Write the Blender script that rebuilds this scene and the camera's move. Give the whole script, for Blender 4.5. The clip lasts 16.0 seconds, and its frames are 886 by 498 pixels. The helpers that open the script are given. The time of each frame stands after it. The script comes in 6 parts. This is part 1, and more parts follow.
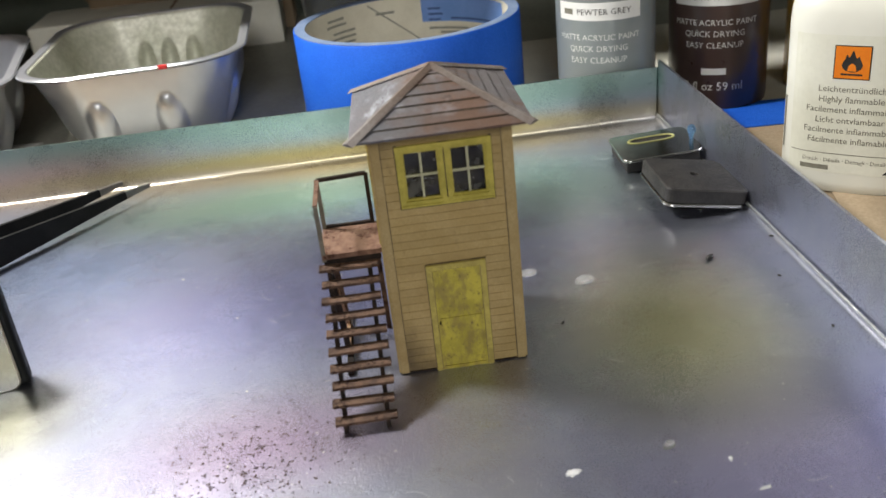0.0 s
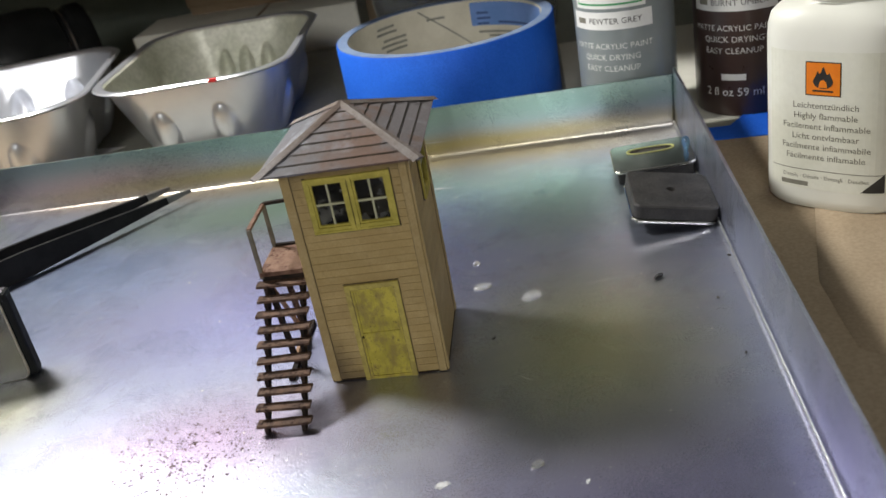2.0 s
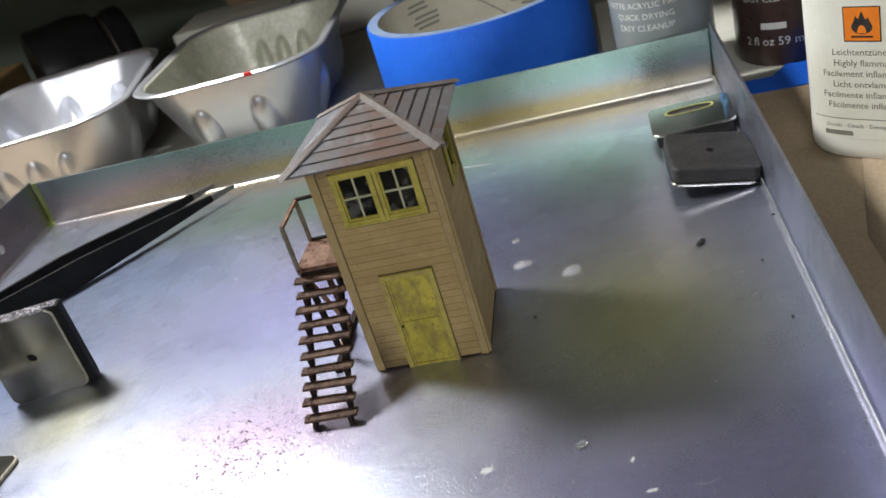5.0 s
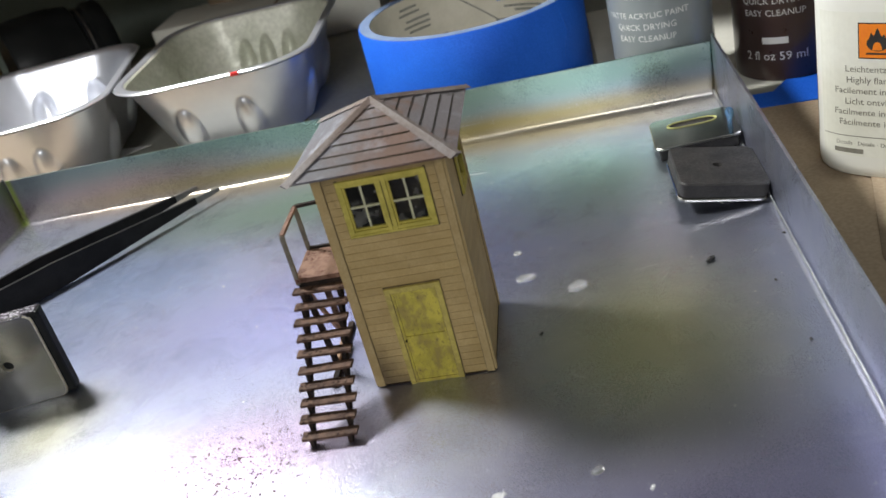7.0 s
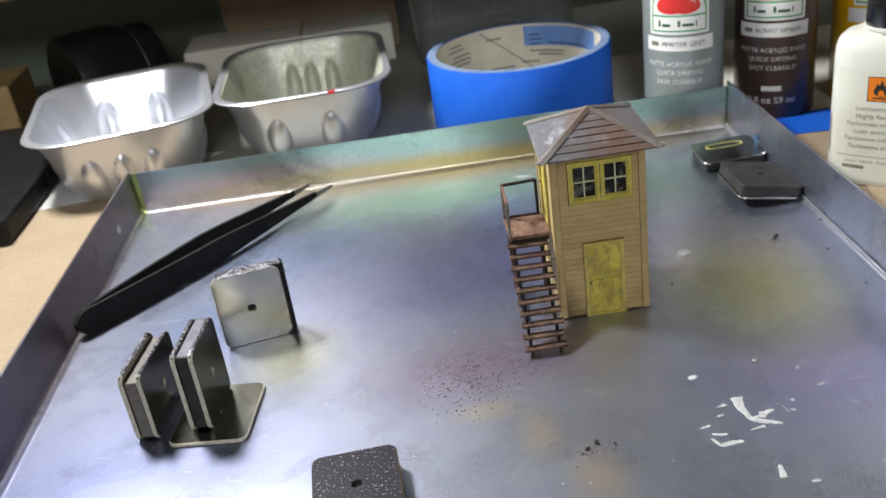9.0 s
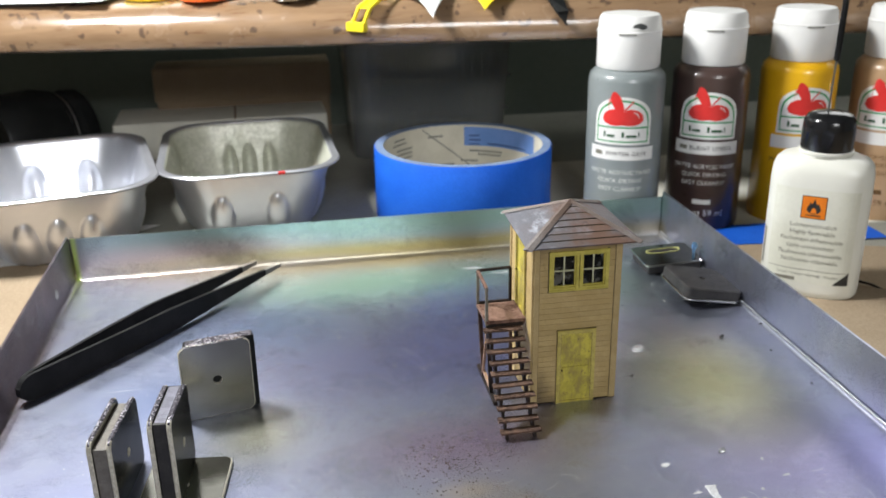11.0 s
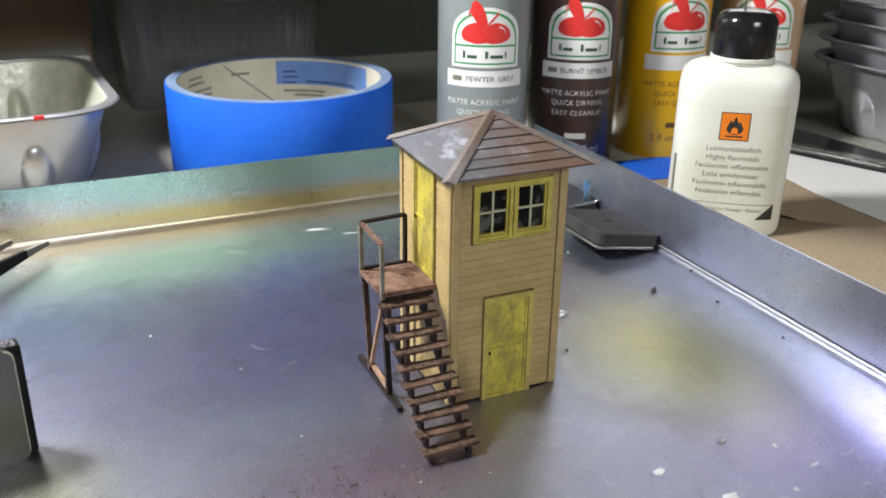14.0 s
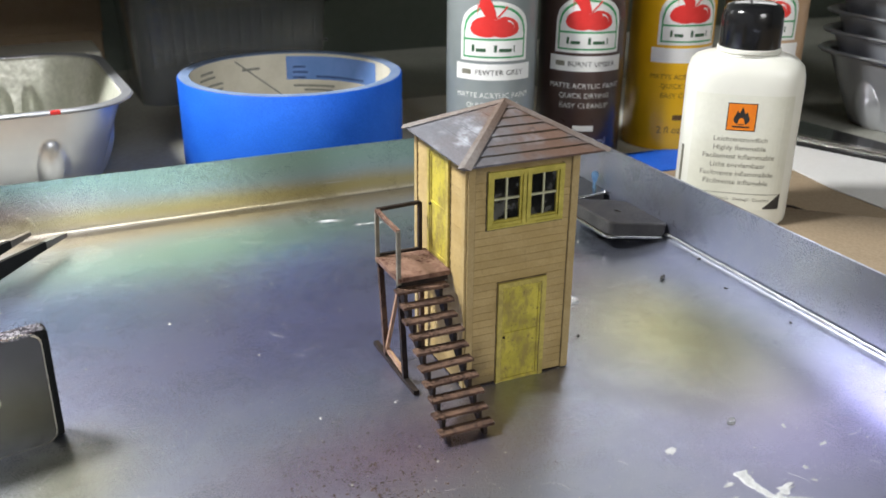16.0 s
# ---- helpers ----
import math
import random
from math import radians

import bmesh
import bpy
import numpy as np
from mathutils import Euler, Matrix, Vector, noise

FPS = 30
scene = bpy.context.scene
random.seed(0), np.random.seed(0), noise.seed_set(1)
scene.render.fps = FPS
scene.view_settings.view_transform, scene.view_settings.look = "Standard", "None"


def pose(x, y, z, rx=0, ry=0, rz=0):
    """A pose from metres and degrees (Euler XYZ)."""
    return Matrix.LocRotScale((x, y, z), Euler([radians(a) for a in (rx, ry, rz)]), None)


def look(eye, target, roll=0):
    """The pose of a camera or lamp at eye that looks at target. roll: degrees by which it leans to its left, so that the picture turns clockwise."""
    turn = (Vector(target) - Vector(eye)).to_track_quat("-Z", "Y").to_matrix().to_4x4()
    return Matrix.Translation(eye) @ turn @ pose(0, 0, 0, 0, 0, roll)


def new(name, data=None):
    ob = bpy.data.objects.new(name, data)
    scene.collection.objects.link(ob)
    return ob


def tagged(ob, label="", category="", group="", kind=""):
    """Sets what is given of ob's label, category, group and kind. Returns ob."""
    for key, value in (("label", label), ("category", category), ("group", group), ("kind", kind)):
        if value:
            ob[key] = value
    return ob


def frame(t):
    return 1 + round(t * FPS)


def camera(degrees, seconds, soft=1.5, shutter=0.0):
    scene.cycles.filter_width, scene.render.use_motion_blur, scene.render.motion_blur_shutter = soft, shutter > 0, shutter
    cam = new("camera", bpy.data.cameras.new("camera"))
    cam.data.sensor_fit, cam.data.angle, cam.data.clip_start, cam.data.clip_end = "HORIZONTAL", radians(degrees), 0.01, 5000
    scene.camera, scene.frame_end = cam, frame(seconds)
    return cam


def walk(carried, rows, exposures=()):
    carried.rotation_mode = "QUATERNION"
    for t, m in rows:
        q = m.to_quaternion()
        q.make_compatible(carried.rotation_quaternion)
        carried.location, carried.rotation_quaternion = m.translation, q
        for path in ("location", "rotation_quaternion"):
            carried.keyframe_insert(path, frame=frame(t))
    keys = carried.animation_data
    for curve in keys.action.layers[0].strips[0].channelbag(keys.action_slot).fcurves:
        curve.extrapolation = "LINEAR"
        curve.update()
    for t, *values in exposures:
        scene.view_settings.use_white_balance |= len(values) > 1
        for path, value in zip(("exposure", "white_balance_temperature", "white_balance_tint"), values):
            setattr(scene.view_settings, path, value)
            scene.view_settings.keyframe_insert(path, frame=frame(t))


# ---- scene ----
cam = camera(51.6, 16.0)
cam.data.dof.use_dof, cam.data.dof.focus_distance, cam.data.dof.aperture_fstop = True, 0.255, 27.0
PATH = [
    (0, (-0.00381, 0.00915, 0.11674), (0.00748, 0.23270, 0.00538), -6.447),
    (0.5, (0.01517, 0.00942, 0.11598), (0.00076, 0.23386, 0.00682), -8.699),
    (1, (0.02554, 0.00856, 0.11490), (0.00453, 0.23293, 0.00666), -8.602),
    (1.2, (0.033, 0.011, 0.121), (-0.134, 1.816, -0.723), -8.6),
    (1.5, (0.04144, 0.01228, 0.12283), (0.01483, 0.23616, 0.01482), -9.932),
    (2, (0.05424, -0.00059, 0.12557), (0.01963, 0.22055, 0.01422), -10.837),
    (2.3, (0.059, -0.004, 0.127), (-0.215, 1.768, -0.758), -10.9),
    (2.5, (0.06664, -0.00475, 0.13397), (0.02407, 0.21427, 0.02121), -12.998),
    (3, (0.06900, -0.00623, 0.13688), (0.02088, 0.21048, 0.02190), -14.995),
    (3.5, (0.06976, -0.00341, 0.13588), (0.01819, 0.21253, 0.02095), -16.174),
    (4, (0.06898, -0.00250, 0.13454), (0.01580, 0.21288, 0.01928), -17.101),
    (4.5, (0.06731, -0.00008, 0.13255), (0.01373, 0.21522, 0.01733), -17.476),
    (4.7, (0.06507, 0.00145, 0.13028), (0.01159, 0.21666, 0.01487), -17.466),
    (6.8, (0.05425, 0.00772, 0.12217), (0.00902, 0.22456, 0.00627), -15.209),
    (7, (0.05109, 0.01046, 0.12696), (0.00748, 0.22730, 0.01044), -14.949),
    (7.2, (0.035, 0.006, 0.136), (-0.281, 1.744, -0.803), -14.3),
    (7.5, (0.00484, -0.01619, 0.14437), (-0.02551, 0.20180, 0.02580), -13.308),
    (7.8, (-0.015, -0.032, 0.149), (-0.105, 1.713, -0.825), -11.0),
    (8, (-0.02688, -0.03917, 0.15083), (-0.03013, 0.17871, 0.02828), -10.110),
    (8.2, (-0.03787, -0.04379, 0.15321), (-0.04001, 0.17445, 0.03129), -10.169),
    (10.3, (-0.04782, -0.10372, 0.16622), (-0.03625, 0.12674, 0.07002), -3.453),
    (10.5, (-0.05117, -0.09743, 0.16449), (-0.03657, 0.13360, 0.07009), -3.049),
    (11, (-0.07981, -0.07277, 0.15893), (-0.04068, 0.15696, 0.06841), -0.952),
    (11.3, (-0.084, -0.050, 0.148), (0.358, 1.764, -0.569), -0.2),
    (11.5, (-0.08487, -0.03337, 0.14639), (-0.01850, 0.19026, 0.05648), -1.006),
    (11.8, (-0.086, 0.000, 0.131), (0.548, 1.742, -0.621), -0.9),
    (12, (-0.08568, 0.02252, 0.11706), (0.00275, 0.23724, 0.02446), -0.108),
    (12.5, (-0.09163, 0.04684, 0.09984), (0.00442, 0.25739, 0.00526), 0.389),
    (13, (-0.08973, 0.03208, 0.10912), (0.00593, 0.24171, 0.01213), 0.237),
    (13.5, (-0.08657, 0.01690, 0.12096), (0.01040, 0.22623, 0.02463), 0.567),
    (14, (-0.08709, 0.01605, 0.11748), (0.00992, 0.22536, 0.02115), 0.812),
    (14.5, (-0.09295, 0.01925, 0.11567), (0.00412, 0.22855, 0.01937), 1.067),
    (15, (-0.09501, 0.01673, 0.11634), (0.00094, 0.22655, 0.02007), 0.895),
    (15.5, (-0.09202, 0.01527, 0.11807), (0.00394, 0.22494, 0.02149), 0.788),
    (16, (-0.09166, 0.01228, 0.11654), (0.00442, 0.22186, 0.01988), 0.458),
]
walk(cam, [(t, look(eye, target, roll)) for t, eye, target, roll in PATH],
     [(0.0, 0.12, 7110, 10), (1.0, 0.10, 7060, 10), (1.5, 0.00, 7010, 10), (2.0, -0.08, 6960, 10), (3.0, -0.06, 6860, 10), (4.5, -0.03, 6760, 10), (7.0, 0.09, 6720, 10), (8.0, 0.09, 6720, 10), (10.5, 0.20, 6640, 10), (11.5, 0.18, 6640, 10), (12.0, 0.16, 6640, 10), (12.6, 0.27, 6640, 10), (13.0, 0.32, 6690, 10), (16.0, 0.34, 6690, 10)])

# ---- light ----
world = bpy.data.worlds.new("room_air")
scene.world = world
world.use_nodes = True
world.node_tree.nodes["Background"].inputs[0].default_value = (0.80, 0.90, 1.0, 1)
world.node_tree.nodes["Background"].inputs[1].default_value = 0.07


def area_lamp(name, eye, target, size, watts, colour, long=0.0):
    data = bpy.data.lights.new(name, "AREA")
    data.shape, data.size, data.energy, data.color = "RECTANGLE" if long else "DISK", long or size, watts, colour
    if long:
        data.size_y = size
    ob = new(name, data)
    ob.matrix_world = look(eye, target)
    return ob


area_lamp("desk_lamp_left", (-0.230, 0.312, 0.335), (0.0, 0.22, 0.0), 0.075, 2.9, (0.97, 0.985, 1.0))
# added fill above the shelf, unseen, to lift the middle of the tray floor
area_lamp("back_fill", (-0.18, 0.575, 0.235), (-0.05, 0.2, 0.0), 0.13, 0.105, (0.96, 0.98, 1.0))
# added unseen panel for the glow reflected on the tray's right
area_lamp("right_glow_fill", (0.35, 0.592, 0.275), (0.10, 0.15, 0.0), 0.14, 0.52, (0.97, 0.98, 1.0), long=0.44)
# added low fill from the front for ambient light, reaching under the shelf
area_lamp("front_fill", (0.0, -1.90, 0.95), (0.0, -0.6, 0.0), 0.8, 22.0, (0.95, 0.97, 1.0))


# ---- materials ----
class Nodes:
    """A short hand for building one node material."""

    def __init__(self, name):
        self.mat = bpy.data.materials.new(name)
        self.mat.use_nodes = True
        self.tree = self.mat.node_tree
        self.bsdf = self.tree.nodes["Principled BSDF"]
        self.pos = self.tree.nodes.new("ShaderNodeNewGeometry").outputs["Position"]

    def node(self, kind, **inputs):
        n = self.tree.nodes.new(kind)
        for key, value in inputs.items():
            self.put(n.inputs[key.replace("_", " ")], value)
        return n

    def put(self, socket, value):
        if isinstance(value, bpy.types.NodeSocket):
            self.tree.links.new(value, socket)
        else:
            socket.default_value = value

    def noise(self, scale, detail=4.0, rough=0.55, stretch=None, seed=0.0):
        vec = self.pos
        m = self.node("ShaderNodeMapping")
        self.put(m.inputs["Vector"], vec)
        m.inputs["Location"].default_value = (seed, seed * 0.7, seed * 0.3)
        m.inputs["Scale"].default_value = stretch or (1, 1, 1)
        n = self.node("ShaderNodeTexNoise", Scale=scale, Detail=detail, Roughness=rough)
        self.put(n.inputs["Vector"], m.outputs[0])
        return n.outputs["Fac"]

    def ramp(self, fac, a, b, lo=0.0, hi=1.0):
        n = self.node("ShaderNodeMapRange")
        n.interpolation_type = "SMOOTHSTEP"
        for i, v in enumerate((fac, a, b, lo, hi)):
            self.put(n.inputs[i], v)
        return n.outputs[0]

    def mix(self, fac, a, b, blend="MIX"):
        n = self.tree.nodes.new("ShaderNodeMix")
        n.data_type, n.blend_type = "RGBA", blend
        self.put(n.inputs[0], fac)
        self.put(n.inputs[6], a if isinstance(a, bpy.types.NodeSocket) else (*a, 1))
        self.put(n.inputs[7], b if isinstance(b, bpy.types.NodeSocket) else (*b, 1))
        return n.outputs[2]

    def math(self, op, a, b=0.0):
        n = self.tree.nodes.new("ShaderNodeMath")
        n.operation = op
        self.put(n.inputs[0], a)
        self.put(n.inputs[1], b)
        return n.outputs[0]

    def spot(self, centre, radii, warp=0.0, warp_scale=25.0):
        """1 in the middle of a soft stain, 0 outside it."""
        vec = self.pos
        if warp:
            n = self.node("ShaderNodeTexNoise", Scale=warp_scale, Detail=3.0)
            self.put(n.inputs["Vector"], self.pos)
            s = self.tree.nodes.new("ShaderNodeVectorMath")
            s.operation = "SUBTRACT"
            self.put(s.inputs[0], n.outputs["Color"])
            s.inputs[1].default_value = (0.5, 0.5, 0.5)
            k = self.tree.nodes.new("ShaderNodeVectorMath")
            k.operation = "SCALE"
            self.put(k.inputs[0], s.outputs[0])
            k.inputs["Scale"].default_value = warp
            a = self.tree.nodes.new("ShaderNodeVectorMath")
            a.operation = "ADD"
            self.put(a.inputs[0], self.pos)
            self.put(a.inputs[1], k.outputs[0])
            vec = a.outputs[0]
        d = self.tree.nodes.new("ShaderNodeVectorMath")
        d.operation = "SUBTRACT"
        self.put(d.inputs[0], vec)
        d.inputs[1].default_value = centre
        m = self.tree.nodes.new("ShaderNodeVectorMath")
        m.operation = "DIVIDE"
        self.put(m.inputs[0], d.outputs[0])
        m.inputs[1].default_value = radii
        ln = self.tree.nodes.new("ShaderNodeVectorMath")
        ln.operation = "LENGTH"
        self.put(ln.inputs[0], m.outputs[0])
        return self.ramp(ln.outputs["Value"], 0.0, 1.0, 1.0, 0.0)

    def bump(self, height, distance, strength=1.0):
        n = self.node("ShaderNodeBump", Strength=strength, Distance=distance)
        self.put(n.inputs["Height"], height)
        self.put(self.bsdf.inputs["Normal"], n.outputs[0])

    def done(self, colour=None, rough=None, metal=None, **more):
        for key, value in (("Base Color", colour), ("Roughness", rough), ("Metallic", metal)):
            if value is not None:
                self.put(self.bsdf.inputs[key], (*value[:3], 1) if isinstance(value, tuple) else value)
        for key, value in more.items():
            self.put(self.bsdf.inputs[key.replace("_", " ")], value)
        return self.mat


def surface(name, a, b, scale, rough=0.5, metal=0.0, fine=None, bump=0.0, stretch=None, spread=0.12, per_object=0.0, speck=None, **more):
    """A two-tone surface: broad stains between colours a and b, fine grain, and a little relief."""
    n = Nodes(name)
    broad = n.ramp(n.noise(scale, 4.0, 0.6, stretch), 0.35, 0.65)
    col = n.mix(broad, a, b)
    grain = n.noise(fine or scale * 12, 3.0, 0.6, stretch, 3.1)
    speck = (0.35 if bump else 0.08) if speck is None else speck
    col = n.mix(n.ramp(grain, 0.3, 0.7, 0.0, speck), col, tuple(c * 0.6 for c in a), "MIX")
    if per_object:
        rnd = n.tree.nodes.new("ShaderNodeObjectInfo").outputs["Random"]
        hsv = n.node("ShaderNodeHueSaturation")
        n.put(hsv.inputs["Color"], col)
        n.put(hsv.inputs["Value"], n.ramp(rnd, 0.0, 1.0, 1.0 - per_object, 1.0 + per_object))
        col = hsv.outputs[0]
    if bump:
        n.bump(grain, bump)
    return n.done(col, n.ramp(grain, 0.2, 0.8, max(rough - spread, 0.02), min(rough + spread, 1.0)), metal, **more)


def tray_metal():
    """Zinc-plated sheet: satin metal with passivation tints, painted-in reflections and shade, fine scratches and
    settled grit.
    """
    n = Nodes("zinc_plated_sheet")
    cloud = n.noise(22.0, 5.0, 0.6)
    col = n.mix(n.ramp(cloud, 0.2, 0.8), (0.43, 0.46, 0.56), (0.475, 0.50, 0.585))
    # mottled spangle
    col = n.mix(n.ramp(n.noise(120.0, 3.0, 0.55, None, 11.0), 0.32, 0.68, 0.0, 0.24), col, (0.34, 0.35, 0.54))
    col = n.mix(n.ramp(n.noise(95.0, 3.0, 0.55, None, 13.0), 0.50, 0.75, 0.0, 0.14), col, (0.51, 0.47, 0.45))
    tints = (
        ((-0.030, 0.225, 0.0), (0.110, 0.060, 0.05), (0.34, 0.36, 0.63), 0.95),
        ((-0.100, 0.262, 0.0), (0.060, 0.045, 0.05), (0.34, 0.46, 0.74), 0.7),
        ((0.062, 0.138, 0.0), (0.065, 0.050, 0.05), (0.38, 0.35, 0.60), 0.85),
        # yellow of the tower's reflection and shadow, put into the floor colour
        ((0.056, 0.188, 0.0), (0.044, 0.062, 0.05), (0.58, 0.56, 0.25), 0.75),
        ((-0.050, 0.297, 0.0), (0.120, 0.030, 0.05), (0.31, 0.44, 0.34), 0.8),
        ((0.050, 0.275, 0.0), (0.045, 0.045, 0.05), (0.38, 0.52, 0.44), 0.65),
        ((-0.036, 0.164, 0.0), (0.052, 0.028, 0.05), (0.50, 0.36, 0.52), 0.7),
        ((-0.037, 0.141, 0.0), (0.017, 0.008, 0.05), (0.72, 0.62, 0.53), 0.75),
        ((-0.024, 0.128, 0.0), (0.010, 0.016, 0.05), (0.72, 0.62, 0.53), 0.75),
        ((-0.012, 0.108, 0.0), (0.012, 0.018, 0.05), (0.74, 0.63, 0.52), 0.8),
        ((-0.040, 0.322, 0.0), (0.190, 0.012, 0.010), (0.46, 0.41, 0.36), 0.85),
        # yellowish reflection of the upright magnet, put into the floor colour
        ((-0.098, 0.184, 0.0), (0.026, 0.030, 0.05), (0.52, 0.50, 0.26), 0.75),
        # two dark blue tints that subdue the lamp's glow on the left floor
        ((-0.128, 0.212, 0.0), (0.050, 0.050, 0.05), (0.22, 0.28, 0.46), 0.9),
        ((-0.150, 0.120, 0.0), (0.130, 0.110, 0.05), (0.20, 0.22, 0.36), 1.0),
        ((-0.030, 0.329, 0.018), (0.260, 0.014, 0.018), (0.40, 0.60, 0.48), 1.0),
        ((-0.130, 0.329, 0.008), (0.080, 0.014, 0.012), (0.72, 0.55, 0.48), 0.9),
        ((-0.010, 0.329, 0.0040), (0.240, 0.014, 0.0075), (0.56, 0.47, 0.20), 1.0),
        ((0.070, 0.330, 0.015), (0.050, 0.010, 0.009), (0.36, 0.56, 0.50), 0.7),
        # the left side is darker and browner than the rest
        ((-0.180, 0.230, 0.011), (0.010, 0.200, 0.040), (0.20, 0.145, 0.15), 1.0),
        ((0.1030, 0.200, 0.013), (0.006, 0.220, 0.030), (0.40, 0.50, 0.50), 0.6),
        ((0.1012, 0.3285, 0.010), (0.0026, 0.0045, 0.040), (0.60, 0.72, 0.62), 0.9),
        ((-0.1772, 0.3276, 0.010), (0.0022, 0.0040, 0.040), (0.62, 0.78, 0.20), 1.0),
    )
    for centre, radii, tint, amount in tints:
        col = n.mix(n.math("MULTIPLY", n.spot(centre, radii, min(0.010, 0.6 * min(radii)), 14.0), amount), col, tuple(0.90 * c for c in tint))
    grain = n.noise(3800.0, 2.0, 0.6)
    scratch = n.math("MULTIPLY", n.ramp(n.noise(900.0, 2.0, 0.5, (0.05, 1, 1), 2.0), 0.67, 0.75), n.ramp(n.noise(60.0, 2.0, 0.5, None, 5.0), 0.50, 0.64))
    col = n.mix(n.math("MULTIPLY", scratch, 0.25), col, (0.85, 0.86, 0.9))
    # a film of fine dust
    dust = n.ramp(n.noise(2100.0, 2.0, 0.5, None, 12.0), 0.66, 0.72)
    col = n.mix(n.math("MULTIPLY", dust, 0.5), col, (0.88, 0.88, 0.9))
    smudge = n.noise(45.0, 4.0, 0.6, None, 7.0)
    rough = n.math("ADD", n.ramp(smudge, 0.2, 0.8, 0.250, 0.318), n.ramp(grain, 0.3, 0.7, -0.02, 0.04))
    frost = n.math("ADD", n.math("MULTIPLY", n.spot((-0.020, 0.150, 0.0), (0.120, 0.075, 0.05), 0.02, 60.0), 4.0), 2.0)
    coarse = n.math("MULTIPLY", n.noise(2300.0, 1.5, 0.5, None, 8.0), frost)
    n.bump(n.math("ADD", grain, coarse), 0.00004, 0.5)
    # a satin coat of dust and oxide over the brighter metal
    dull = n.tree.nodes.new("ShaderNodeBsdfPrincipled")
    n.put(dull.inputs["Base Color"], n.mix(1.0, col, (0.88, 0.88, 0.88), "MULTIPLY"))
    n.put(dull.inputs["Roughness"], 0.56)
    n.put(dull.inputs["Metallic"], 1.0)
    n.put(dull.inputs["Normal"], n.bsdf.inputs["Normal"].links[0].from_socket)
    both = n.tree.nodes.new("ShaderNodeMixShader")
    n.put(both.inputs[0], n.math("ADD", n.ramp(smudge, 0.2, 0.8, 0.23, 0.28), n.math("MULTIPLY", dust, 0.3)))
    n.put(both.inputs[1], n.bsdf.outputs[0])
    n.put(both.inputs[2], dull.outputs[0])
    n.put(n.tree.nodes["Material Output"].inputs["Surface"], both.outputs[0])
    return n.done(col, rough, 1.0)


def wood_edge():
    n = Nodes("varnished_wood")
    rings = n.noise(38.0, 5.0, 0.65, (0.15, 1.0, 1.6))
    col = n.mix(n.ramp(rings, 0.3, 0.7), (0.160, 0.098, 0.055), (0.285, 0.185, 0.108))
    col = n.mix(n.ramp(n.noise(420.0, 3.0, 0.6, (0.08, 1, 1), 4.0), 0.55, 0.75, 0.0, 0.6), col, (0.10, 0.04, 0.016))
    col = n.mix(n.ramp(n.noise(150.0, 2.0, 0.5, None, 9.0), 0.62, 0.70, 0.0, 0.8), col, (0.06, 0.038, 0.028))
    n.bump(rings, 0.0002, 0.4)
    return n.done(col, n.ramp(n.noise(60.0, 3.0), 0.3, 0.7, 0.14, 0.30), 0.0, Coat_Weight=0.6, Coat_Roughness=0.08)


def clear_pane(name, rough, tint, gloss=0.5):
    n = Nodes(name)
    return n.done(tint, n.ramp(n.noise(900.0), 0.3, 0.7, rough * 0.6, rough * 1.4), 0.0, Transmission_Weight=0.85, IOR=1.45, Specular_IOR_Level=gloss)


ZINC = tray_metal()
WOOD = wood_edge()
KRAFT = surface("kraft_paper", (0.33, 0.250, 0.163), (0.38, 0.295, 0.200), 14.0, 0.85, fine=900.0, bump=0.00008)
LAMINATE = surface("grey_bench_top", (0.25, 0.25, 0.215), (0.32, 0.32, 0.275), 9.0, 0.55, fine=400.0)
WALL_GREEN = surface("dark_green_panel", (0.185, 0.222, 0.188), (0.220, 0.258, 0.220), 6.0, 0.7, fine=200.0)
ROOM_PAINT = surface("room_paint", (0.32, 0.335, 0.345), (0.37, 0.385, 0.395), 1.2, 0.8, fine=40.0)
PALE_PAINT = surface("pale_cream_room_paint", (0.66, 0.61, 0.47), (0.71, 0.66, 0.52), 1.2, 0.8, fine=40.0)


